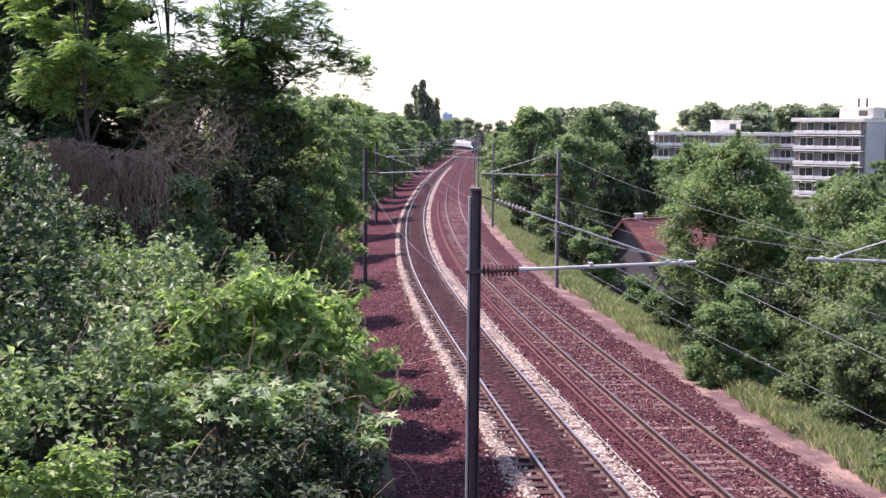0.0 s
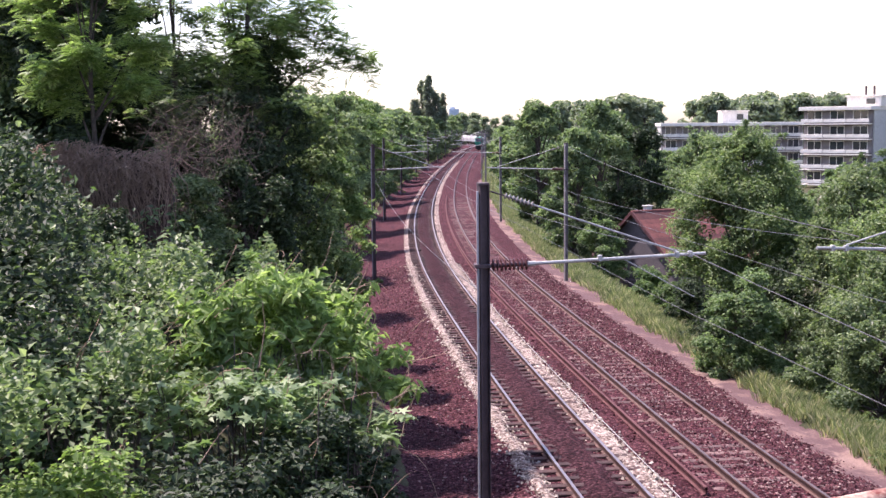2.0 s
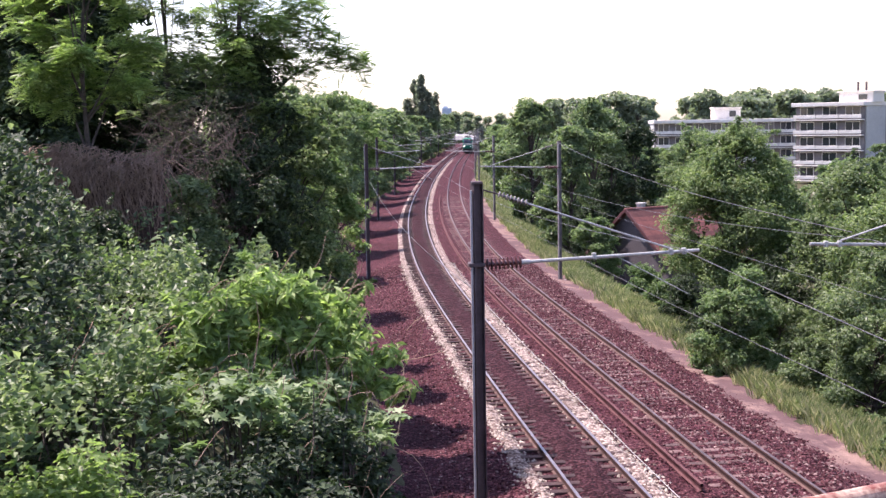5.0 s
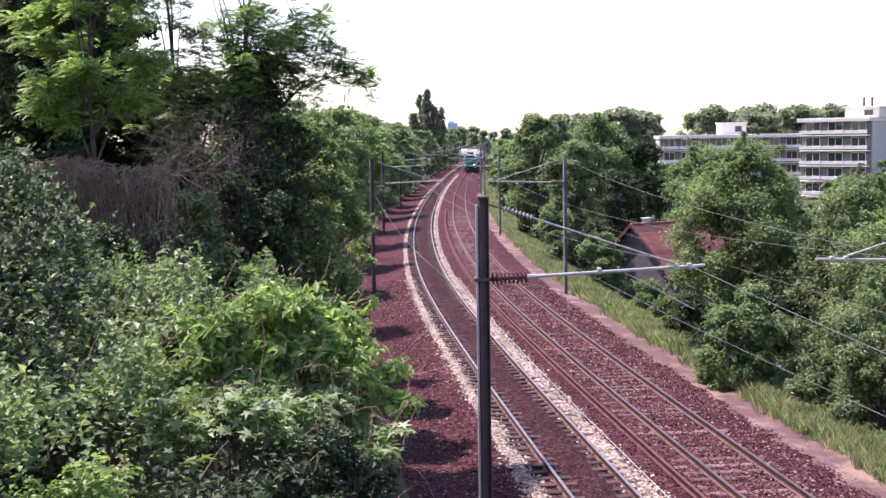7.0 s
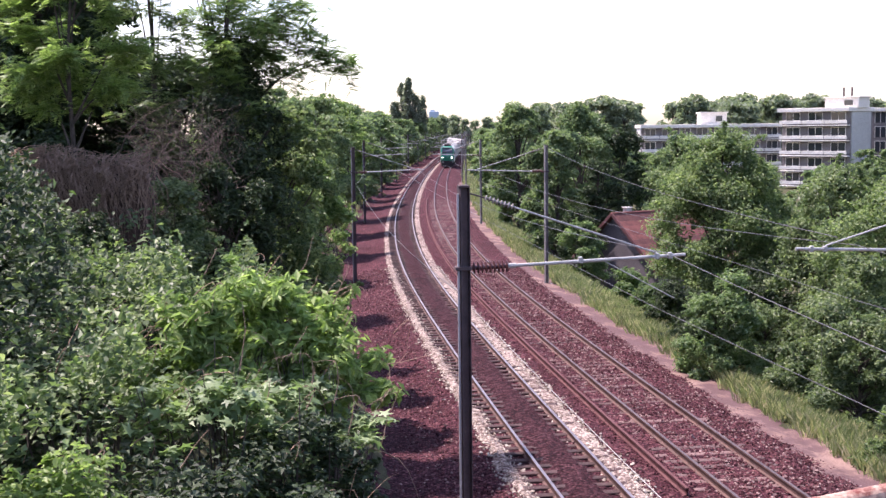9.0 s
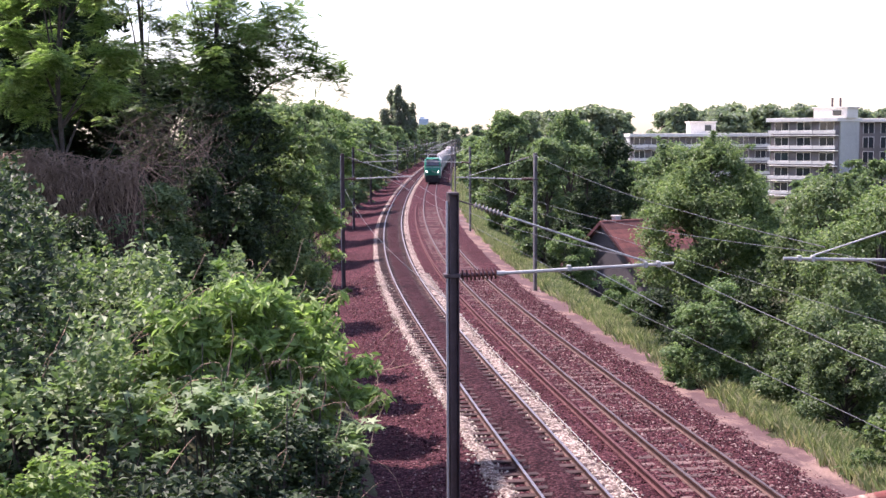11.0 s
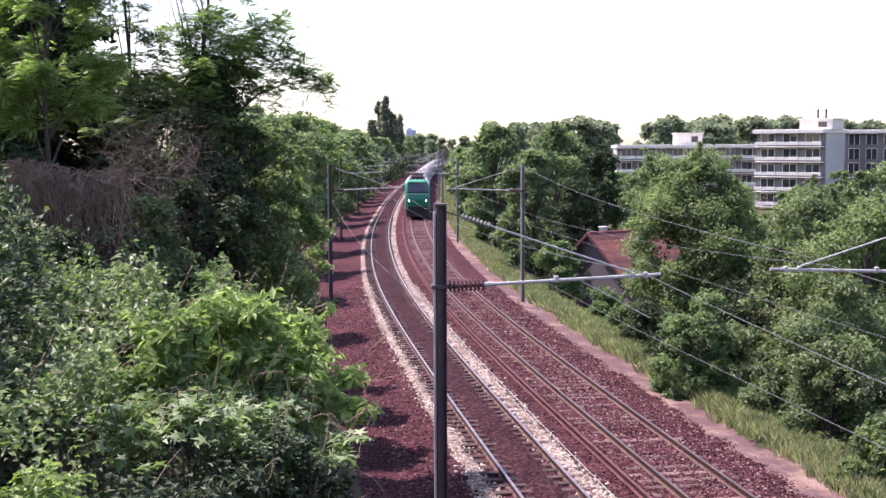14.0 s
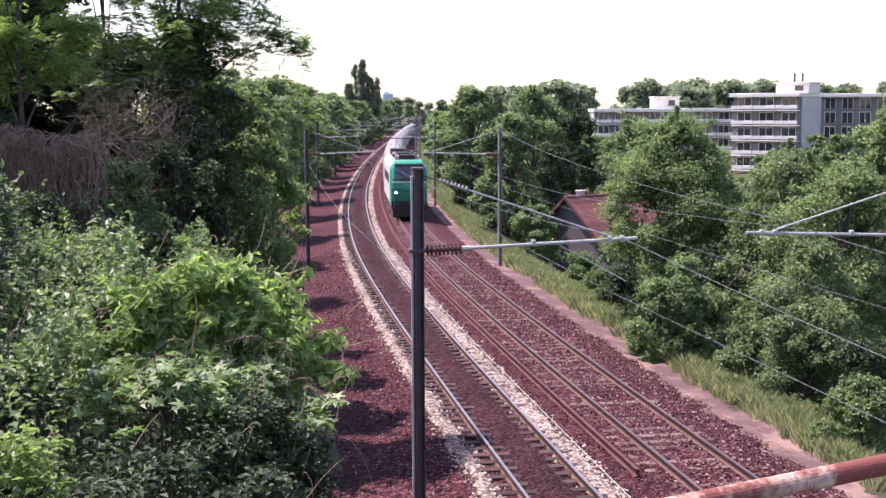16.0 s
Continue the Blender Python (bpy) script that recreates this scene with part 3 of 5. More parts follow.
def maple(pos, nor, size, rng):
    """Broad lobed leaves: nine points in a fan each."""
    n = len(pos)
    nor = nor / np.linalg.norm(nor, axis=1)[:, None]
    t = np.cross(nor, rng.normal(size=(n, 3)))
    t /= np.linalg.norm(t, axis=1)[:, None]
    w = np.cross(nor, t)
    s = (size * rng.uniform(0.6, 1.3, n))[:, None, None]
    ang = np.radians([180, 128, 100, 62, 34, 0, -34, -62, -100, -128])
    rad = np.array([0.10, 0.44, 0.20, 0.6, 0.24, 0.72, 0.24, 0.6, 0.20, 0.44])
    dip = -0.18 * rad**2
    q = rad * np.cos(ang), rad * np.sin(ang)
    v = pos[:, None] + s * (q[0][None, :, None] * t[:, None] + q[1][None, :, None] * w[:, None] + dip[None, :, None] * nor[:, None])
    return v.reshape(-1, 3), np.arange(n * 10).reshape(n, 10)


def pinnate(pos, way, size, rng, pairs=4):
    """Feathery leaves: pairs of pointed leaflets along a drooping stalk."""
    n = len(pos)
    way = way / np.linalg.norm(way, axis=1)[:, None]
    side = np.cross(way, np.array([0, 0, 1.0]) + rng.normal(0, 0.25, (n, 3)))
    side /= np.linalg.norm(side, axis=1)[:, None]
    up = np.cross(side, way)
    L = (size * rng.uniform(0.7, 1.3, n))[:, None]
    vs = []
    for i in range(pairs):
        u = (i + 0.6) / pairs
        root = pos + way * L * u - up * L * 0.35 * u * u
        ll = L * 0.5 * (1 - 0.35 * abs(u - 0.4) / 0.6)
        for sgn in (-1, 1):
            d = side * sgn * 0.85 + way * 0.5 - up * 0.2
            e = way * 0.24
            vs.append(np.stack([root, root + d * ll * 0.5 + e * ll, root + d * ll, root + d * ll * 0.5 - e * ll], 1))
    v = np.stack(vs, 1).reshape(-1, 3)
    k = np.arange(len(v) // 4)[:, None] * 4
    return v, np.concatenate([k, k + 1, k + 2, k + 3], 1)


def tree(name, place, height, rad, mat, label, category="tree", n=9000, size=0.22, bare=0.25, clumps=40, shape="round", seed=1, group="", lean=(0, 0), trunk_r=None, squash=0.8, extra=(), feather=0):
    """A tree or shrub: bent trunk, limbs to every clump, leaves in clumps."""
    rng = np.random.RandomState(seed)
    base = empty(name, Matrix.Translation(place), label, category, group)
    cs = crown_centres(rng, height * bare, height * 0.94, rad * 0.86, clumps, shape)
    cs[:, 0] += lean[0] * cs[:, 2] / height
    cs[:, 1] += lean[1] * cs[:, 2] / height
    rc = rad * (0.20 if shape != "poplar" else 0.4) * rng.uniform(0.45, 1.45, clumps)
    if extra:
        cs = np.concatenate([cs, [e[:3] for e in extra]])
        rc = np.concatenate([rc, [e[3] for e in extra]])
    tr = trunk_r or height * 0.018
    top = np.array([lean[0], lean[1], height * 0.9])
    us = np.linspace(0, 1, 9)
    bend = rng.normal(0, 0.03 * height, 2)
    spine = np.stack([top[0] * us + bend[0] * np.sin(us * 4) * us, top[1] * us + bend[1] * np.sin(us * 3) * us, -0.5 + us * (top[2] + 0.5)], 1)
    lines = [(spine, tr * (1.15 - us * 0.95))]
    for c in np.concatenate([cs[: clumps: max(1, clumps // (11 if feather else 26))], cs[clumps:clumps + 2]]):
        u = np.clip((c[2] * rng.uniform(0.5, 0.85) + 0.5) / (top[2] + 0.5), 0.05, 0.95)
        s = np.array([np.interp(u, us, spine[:, i]) for i in range(3)])
        v = np.linspace(0, 1, 5)[:, None]
        p = s + (c - s) * v + np.array([0, 0, 1.0]) * np.sin(v * math.pi) * 0.07 * height * rng.uniform(-0.3, 1)
        lines.append((p, tr * (0.5 * (1 - u) + 0.12) * (1.1 - v[:, 0] * 0.85)))
    part("trunk", tubes("trunk", lines, BARK, 6), None, base)
    p, d = cloud(rng, cs, rc, n, squash)
    p[:, 2] = np.maximum(p[:, 2], 0.02 * height)
    nor = d * 0.55 + np.array([0, 0, 0.65]) + rng.normal(0, 0.42, p.shape)
    if n >= 11000:
        p2, n2 = shoots(rng, cs, rc, 90, n // 8, rad * 0.28)
        p, nor = np.concatenate([p, p2]), np.concatenate([nor, n2])
    p[:, 2] = np.maximum(p[:, 2], 0.02 * height)
    if feather:
        q = rng.choice(len(p), len(p) // 6, replace=False)
        v, f = pinnate(p[q], nor[q] * np.array([1, 1, 0.15]) + rng.normal(0, 0.55, (len(q), 3)) * np.array([1, 1, 0.35]), feather, rng, 5)
    else:
        v, f = leaves(p, nor, size, rng)
    part("crown", mesh_of("crown", v, f, mat), None, base)
    return base


def tree_at(x, y, top, rad, mat, label, z=None, **k):
    z = land(x, y) if z is None else z
    return tree(k.pop("name", "tree"), (x, y, z), top - z, rad, mat, label, **k)


# right of the line, nearest first
def right_side():
    g = "trees below the railway"
    tree_at(13.3, 58, 8.0, 3.7, LEAF_MID, "broad leafy green tree on the slope below the path", n=76000, size=0.16, bare=0.15, clumps=160, seed=11, group=g)
    tree_at(16.4, 50, 6.6, 3.0, LEAF_GREY, "grey-green leafy tree standing close to another", n=36000, size=0.17, bare=0.06, clumps=80, seed=12, group=g)
    tree_at(16.2, 44, 6.4, 3.3, LEAF_MID, "tall green tree with a dense leafy crown", n=40000, size=0.16, bare=0.06, clumps=90, seed=13, group=g)
    tree_at(13.9, 40.5, 3.8, 2.5, LEAF_GREY, "grey-green bushy tree with shaded inside", n=36000, size=0.14, bare=0.04, clumps=90, seed=14, group=g)
    tree_at(20.5, 52, 7.4, 3.5, LEAF_MID, "tall green tree behind bushes", n=26000, size=0.2, bare=0.1, clumps=70, seed=15, group=g)
    tree_at(18.9, 45, 9.2, 2.0, LEAF_MID, "tall loose green tree behind the bushes", n=22000, size=0.15, bare=0.25, clumps=60, seed=29, group=g)
    tree_at(17.3, 47.5, 7.6, 1.5, LEAF_LINE, "slender yellow-green tree among bushes", n=14000, size=0.15, bare=0.25, clumps=45, seed=30, group=g)
    tree_at(17.2, 68, 5.6, 3.0, LEAF_MID, "green tree beyond the tiled house", n=16000, size=0.22, bare=0.05, clumps=60, seed=27, group=g)
    for x, y, top, r, mat, n, seed, lab in (
            (9.9, 42.5, 3.0, 1.7, LEAF_PALE, 18000, 16, "light green shrub beside the footpath"),
            (12.8, 37.0, 2.4, 2.0, LEAF_GREY, 20000, 17, "dark leafy shrub with a shaded hollow"),
            (11.9, 30.5, 1.3, 1.3, LEAF_MID, 12000, 18, "leafy shrub at the edge of long grass"),
            (8.95, 74, 2.5, 1.65, LEAF_PALE, 14000, 19, "round light green shrub in the grass"),
            # Undergrowth shade is put into the leaf colour of the LEAF_DARK shrubs.
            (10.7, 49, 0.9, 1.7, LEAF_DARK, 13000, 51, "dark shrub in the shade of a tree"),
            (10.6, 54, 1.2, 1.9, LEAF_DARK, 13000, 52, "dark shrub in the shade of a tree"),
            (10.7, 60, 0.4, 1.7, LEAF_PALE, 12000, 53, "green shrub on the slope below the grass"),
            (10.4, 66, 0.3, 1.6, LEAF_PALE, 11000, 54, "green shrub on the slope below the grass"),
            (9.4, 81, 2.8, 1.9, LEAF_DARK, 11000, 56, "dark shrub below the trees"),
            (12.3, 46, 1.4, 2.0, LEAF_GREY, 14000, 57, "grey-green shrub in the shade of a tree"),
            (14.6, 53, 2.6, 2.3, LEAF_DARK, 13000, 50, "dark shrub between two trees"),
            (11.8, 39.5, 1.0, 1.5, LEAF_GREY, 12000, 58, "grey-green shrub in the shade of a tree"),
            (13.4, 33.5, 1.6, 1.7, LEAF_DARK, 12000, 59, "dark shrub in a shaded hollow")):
        tree_at(x, y, top, r, mat, lab, n=n, size=0.11 + 0.0006 * y, bare=0.03, clumps=50, seed=seed, shape="shrub", name="shrub", category="shrub", group="shrubs below the path")
    g = "trees along the railway"
    tree_at(8.8, 88, 9.0, 2.9, LEAF_LINE, "leafy green tree close beside the line", n=24000, size=0.26, bare=0.04, clumps=80, seed=21, group=g)
    tree_at(11.3, 96, 10.0, 3.3, LEAF_LINE, "tall leafy green tree close beside the line", n=24000, size=0.27, bare=0.04, clumps=80, seed=22, group=g)
    tree_at(7.8, 112, 10.6, 3.2, LEAF_LINE, "tall dense green tree beside the line", n=20000, size=0.3, bare=0.03, clumps=70, seed=23, group=g)
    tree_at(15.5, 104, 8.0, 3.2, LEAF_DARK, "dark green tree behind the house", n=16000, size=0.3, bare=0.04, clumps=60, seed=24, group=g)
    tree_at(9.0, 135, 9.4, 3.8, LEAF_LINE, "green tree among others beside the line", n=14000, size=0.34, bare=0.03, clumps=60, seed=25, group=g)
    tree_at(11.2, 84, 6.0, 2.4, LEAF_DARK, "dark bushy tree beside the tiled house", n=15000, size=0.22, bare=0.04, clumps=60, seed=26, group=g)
    tree_at(18.5, 95, 7.6, 3.4, LEAF_LINE, "green tree behind the house", n=14000, size=0.3, bare=0.04, clumps=60, seed=28, group=g)


def left_side():
    g = "trees on the bank"
    tree_at(-5.2, 33, 15.0, 1.75, LEAF_BRIGHT, "tall slender tree with light feathery leaves", feather=0.24, squash=0.75, n=34000, size=0.16, bare=0.42, clumps=75, seed=31, group=g, trunk_r=0.10,
            extra=((2.3, 0.3, 7.1, 0.6), (2.75, 0.2, 6.9, 0.5), (1.9, 0.4, 7.5, 0.6), (1.5, 0, 6.6, 0.6), (3.05, 0.2, 6.75, 0.35), (1.6, 0.2, 8.2, 0.7)))
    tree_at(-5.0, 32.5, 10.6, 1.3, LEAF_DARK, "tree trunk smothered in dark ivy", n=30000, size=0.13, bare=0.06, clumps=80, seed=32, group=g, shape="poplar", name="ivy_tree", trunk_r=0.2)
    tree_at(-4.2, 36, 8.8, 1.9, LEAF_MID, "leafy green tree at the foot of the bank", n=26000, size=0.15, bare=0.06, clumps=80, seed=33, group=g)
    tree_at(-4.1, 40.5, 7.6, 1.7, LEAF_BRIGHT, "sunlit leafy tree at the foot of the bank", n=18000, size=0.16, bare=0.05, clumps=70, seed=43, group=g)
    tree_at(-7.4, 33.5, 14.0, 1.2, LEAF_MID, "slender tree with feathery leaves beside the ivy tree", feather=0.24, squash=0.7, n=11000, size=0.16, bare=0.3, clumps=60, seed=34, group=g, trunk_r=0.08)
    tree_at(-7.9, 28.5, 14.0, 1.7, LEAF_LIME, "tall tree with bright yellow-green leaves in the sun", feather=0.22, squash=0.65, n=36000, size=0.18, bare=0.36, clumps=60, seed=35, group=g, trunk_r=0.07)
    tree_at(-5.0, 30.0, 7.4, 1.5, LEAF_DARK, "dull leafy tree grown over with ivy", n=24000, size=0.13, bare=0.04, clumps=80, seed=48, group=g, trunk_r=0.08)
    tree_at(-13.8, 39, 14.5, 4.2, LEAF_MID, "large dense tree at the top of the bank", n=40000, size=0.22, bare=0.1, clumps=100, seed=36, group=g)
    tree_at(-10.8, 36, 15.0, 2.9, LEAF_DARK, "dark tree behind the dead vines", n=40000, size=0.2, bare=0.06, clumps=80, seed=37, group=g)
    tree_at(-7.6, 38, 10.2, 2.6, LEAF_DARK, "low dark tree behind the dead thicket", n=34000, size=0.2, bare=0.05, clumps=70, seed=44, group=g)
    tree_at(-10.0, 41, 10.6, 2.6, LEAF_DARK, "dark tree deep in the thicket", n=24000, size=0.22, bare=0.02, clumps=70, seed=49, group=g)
    tree_at(-6.6, 46, 9.2, 2.8, LEAF_MID, "leafy tree on the bank above the track", n=20000, size=0.22, bare=0.05, clumps=70, seed=38, group=g)
    for x, y, top, r, mat, seed in ((-7.6, 57, 8.8, 2.8, LEAF_MID, 39), (-8.4, 70, 9.2, 3.1, LEAF_BRIGHT, 40), (-8.6, 84, 10, 3.6, LEAF_LINE, 41),
                                    (-9.0, 100, 10.6, 3.8, LEAF_LINE, 45), (-9.2, 117, 11, 4.0, LEAF_BRIGHT, 42), (-9.0, 136, 11, 4.0, LEAF_LINE, 46)):
        tree_at(x, y, top, r, mat, "sunlit yellow-green tree beside the line" if mat is LEAF_BRIGHT else "leafy green tree beside the line", n=15000, size=0.2 + y * 0.0011, bare=0.03, clumps=60, seed=seed, group=g)


def far_trees():
    rng = random.Random(4)
    kinds = []
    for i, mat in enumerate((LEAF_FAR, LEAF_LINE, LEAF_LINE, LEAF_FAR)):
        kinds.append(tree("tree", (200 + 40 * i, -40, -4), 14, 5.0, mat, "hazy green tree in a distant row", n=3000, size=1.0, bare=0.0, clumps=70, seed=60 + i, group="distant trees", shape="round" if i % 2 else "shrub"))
    spots = []
    for i, k in enumerate(kinds):
        k.matrix_basis = Matrix.Translation((150 + 12 * i, 330, -4))
    for i in range(14):
        spots.append((rng.uniform(20, 40), rng.uniform(168, 215), rng.uniform(0.75, 0.95)))
    for i in range(58):
        spots.append((28 + i * 2.2 + rng.uniform(-2, 2), rng.uniform(300, 370), rng.uniform(1.27, 1.45)))
    for i in range(11):
        spots.append((32 + i * 3.0 + rng.uniform(-1, 1), rng.uniform(118, 150), rng.uniform(0.5, 0.6)))
    for i in (0, 1, 5, 6, 7, 8, 9, 10, 11):
        spots.append((48 + i * 5 + rng.uniform(-2, 2), rng.uniform(205, 226), rng.uniform(0.45, 0.62)))
    for i in range(26):
        y = 152 + i * 13
        spots.append((float(mid(y)) - 8.9 + rng.uniform(-1, 0.6), y + rng.uniform(-4, 4), rng.uniform(0.68, 0.9)))
        if i % 2 == 0:
            spots.append((float(mid(y)) - 20 + rng.uniform(-2, 2), y, rng.uniform(0.8, 1.0)))
            spots.append((float(mid(y)) + 9.8 + rng.uniform(0, 0.8), y + rng.uniform(-4, 4), rng.uniform(0.66, 0.8)))
    for i in range(44):
        spots.append((-70 + i * 4.6 + rng.uniform(-3, 3), rng.uniform(690, 800), rng.uniform(1.1, 1.5)))
    for i, (x, y, s) in enumerate(spots):
        if 160 < y < 220 and x / y > 0.145:
            s *= 0.68
        m = Matrix.Translation((x, y, land(x, y) - 0.3)) @ Matrix.Rotation(rng.uniform(0, 6.28), 4, "Z")
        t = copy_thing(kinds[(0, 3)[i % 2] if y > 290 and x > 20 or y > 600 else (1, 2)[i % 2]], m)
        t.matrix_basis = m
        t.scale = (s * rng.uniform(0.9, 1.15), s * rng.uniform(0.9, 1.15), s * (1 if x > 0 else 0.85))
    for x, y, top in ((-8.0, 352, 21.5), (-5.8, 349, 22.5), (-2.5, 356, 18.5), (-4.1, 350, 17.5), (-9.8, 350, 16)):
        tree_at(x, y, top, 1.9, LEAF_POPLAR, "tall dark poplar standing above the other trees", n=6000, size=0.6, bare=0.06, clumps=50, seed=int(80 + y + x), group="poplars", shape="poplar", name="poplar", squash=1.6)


right_side()
left_side()
far_trees()


# ---- the overgrown bank nearest the bridge ----
def bush(place, height, rad, mat, label, n, size, kind, seed, clumps=45, stems=14, deep=1.0, low=0.1):
    """A thicket: arching stems and broad or drooping leaves in layers."""
    rng = np.random.RandomState(seed)
    base = empty("bush", Matrix.Translation(place), label, "bush", "bushes on the bank")
    cs = crown_centres(rng, height * low, height * 0.9, rad * 0.85, clumps, "shrub")
    cs[:, 1] *= deep
    rc = rad * (0.24 if kind == "plain" else 0.19) * rng.uniform(0.45, 1.5, clumps)
    lines = []
    for c in cs[:stems]:
        v = np.linspace(0, 1, 6)[:, None]
        a = np.array([c[0] * 0.2, c[1] * 0.2, -0.4])
        p = a + (c * 1.05 - a) * v + np.array([0, 0, 1.0]) * np.sin(v * math.pi) * 0.18 * height
        p = p + np.cumsum(rng.normal(0, 0.05, p.shape), axis=0) * (v > 0)
        lines.append((p, 0.017 * (1.1 - v[:, 0] * 0.85)))
    part("stem", tubes("stem", lines, BARK, 5), None, base, "bare arching stems")
    if place[1] < 15:
        curls = []
        for c in cs[rng.randint(0, clumps, 22)]:
            u = np.linspace(0, 1, 7)[:, None]
            a = c * np.array([1.12, 1.12, 1.04]) + rng.normal(0, 0.1 * rad, 3)
            b = rng.normal(0, 0.28, 3) * np.array([1, 0.6, 1.1])
            curls.append((a + b * u + np.array([0.1, 0, 0.16]) * np.sin(u * rng.uniform(2, 5)) + np.cumsum(rng.normal(0, 0.012, (7, 3)), axis=0), 0.0045 * (1.15 - u[:, 0])))
        tagged(part("twig", tubes("twig", curls, DEAD, 4), None, base, "bare curling twigs"), kind="stuff")
    p, d = cloud(rng, cs, rc, n, 0.45 if kind == "maple" else 0.7, 0.4)
    nor = d * (0.15 if kind == "maple" else 0.4) + np.array([0, 0, 0.9]) + rng.normal(0, 0.35, p.shape)
    p2, n2 = shoots(rng, cs, rc, 46, n // (14 if kind == "maple" else 5), rad * (0.22 if kind == "maple" else 0.4))
    p, nor, d = np.concatenate([p, p2]), np.concatenate([nor, n2]), np.concatenate([d, n2])
    if kind == "droop":
        v, f = leaves(p, nor * np.array([1, 1, 0.6]) + np.array([0, -0.25, 0]), size, rng, 0.36, 0.15)
    elif kind == "maple":
        v, f = maple(p, nor, size, rng)
    else:
        v, f = leaves(p, nor, size, rng, 0.6)
    part("foliage", mesh_of("foliage", v, f, mat), None, base)
    return base


def bank():
    for x, y, top, r, mat, n, size, kind, seed, lab in (
            (-2.05, 13.0, 6.85, 1.15, LEAF_LIME, 4600, 0.15, "droop", 101, "bush with bright yellow-green leaves"),
            (-1.2, 13.4, 6.75, 0.8, LEAF_LIME, 3000, 0.14, "droop", 102, "bush with bright leaves over the ballast"),
            (-2.1, 11.6, 6.1, 1.05, LEAF_PALE, 900, 0.15, "maple", 103, "maple bush with broad pale lobed leaves"),
            (-1.3, 12.4, 5.95, 0.85, LEAF_PALE, 650, 0.15, "maple", 116, "maple bush with broad pale leaves over the ballast"),
            # LEAF_DARK thickets carry the shade under the bright crest in their leaf colour.
            (-1.3, 11.2, 5.75, 1.0, LEAF_DARK, 8000, 0.075, "plain", 104, "shade-darkened thicket over the ballast edge"),
            (-0.95, 12.1, 5.5, 0.85, LEAF_DARK, 9000, 0.075, "plain", 117, "shade-darkened thicket hanging over the ballast"),
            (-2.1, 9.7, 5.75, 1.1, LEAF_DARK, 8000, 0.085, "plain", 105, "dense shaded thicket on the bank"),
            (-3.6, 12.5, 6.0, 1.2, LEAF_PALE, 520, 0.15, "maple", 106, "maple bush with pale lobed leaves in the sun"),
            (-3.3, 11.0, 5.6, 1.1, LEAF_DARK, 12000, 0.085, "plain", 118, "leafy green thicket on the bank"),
            (-3.7, 9.3, 5.5, 1.1, LEAF_DARK, 11000, 0.075, "plain", 107, "leafy shade-darkened thicket on the bank"),
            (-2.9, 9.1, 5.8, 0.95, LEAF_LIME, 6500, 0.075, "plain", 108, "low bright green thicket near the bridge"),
            (-1.15, 9.9, 5.4, 0.8, LEAF_DARK, 12000, 0.075, "plain", 119, "shade-darkened leafy thicket near the bridge"),
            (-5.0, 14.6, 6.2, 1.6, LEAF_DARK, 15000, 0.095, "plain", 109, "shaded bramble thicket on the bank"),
            (-6.8, 18.0, 7.2, 1.9, LEAF_DARK, 15000, 0.11, "plain", 110, "shade-darkened bramble thicket on the bank"),
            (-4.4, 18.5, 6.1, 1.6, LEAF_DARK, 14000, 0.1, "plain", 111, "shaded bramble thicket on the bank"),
            (-8.6, 23.0, 8.3, 1.9, LEAF_DARK, 15000, 0.12, "plain", 112, "shade-darkened thicket beside dead vines"),
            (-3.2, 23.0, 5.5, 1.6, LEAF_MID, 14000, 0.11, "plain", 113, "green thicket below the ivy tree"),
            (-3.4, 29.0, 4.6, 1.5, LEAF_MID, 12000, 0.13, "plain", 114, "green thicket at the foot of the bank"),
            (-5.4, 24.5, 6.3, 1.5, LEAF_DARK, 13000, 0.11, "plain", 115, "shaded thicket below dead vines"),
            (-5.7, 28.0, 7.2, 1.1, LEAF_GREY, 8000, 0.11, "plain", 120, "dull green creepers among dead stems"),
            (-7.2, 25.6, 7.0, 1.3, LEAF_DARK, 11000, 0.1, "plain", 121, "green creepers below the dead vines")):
        z = land(x, y) - 0.1
        if seed in (107, 109, 110, 111, 112, 115, 118, 121):
            top, n = top - 0.6, int(n * 0.5)
        bush((x, y, z), top - z, r, mat, lab, n, size, kind, seed, low=0.66 if seed in (101, 102) else 0.76 if kind == "maple" else 0.1)
    # low creeping cover over the earth, its dark leaves standing in for shaded hollows
    rng = np.random.RandomState(7)
    n = 60000
    y = 5 + 65 * rng.uniform(0, 1, n) ** 1.4
    off = -6.7 - 17 * rng.uniform(0, 1, n)
    x = mid(y) + off
    z = ground_z(off, y) + np.abs(rng.normal(0, 0.16, n)) + 0.03 + 0.25 * (np.sin(x * 1.7) * np.sin(y * 1.1) + 0.4)
    v, f = leaves(np.stack([x, y, z], 1), np.array([0.1, -0.1, 0.9]) + rng.normal(0, 0.45, (n, 3)), 0.15, rng, 0.7)
    tagged(part("creeper", mesh_of("creeper", v, f, LEAF_DARK), None), "low creepers covering the bank, darkened for shaded hollows", "undergrowth", kind="stuff")


bank()


# ---- creepers and brambles: a lumpy green blanket over the bank near the bridge ----
def waves(x, y, seed, scale, octaves=5):
    """A smooth uneven field of about -1 to 1."""
    rng = np.random.RandomState(seed)
    out = np.zeros_like(x)
    for i in range(octaves):
        for _ in range(4):
            a, k, q = rng.uniform(0, 6.28), 2 ** i / scale * rng.uniform(0.7, 1.4), rng.uniform(0, 6.28)
            out += np.sin((x * math.cos(a) + y * math.sin(a)) * k * 6.28 + q) * 0.62 ** i * 0.3
    return out


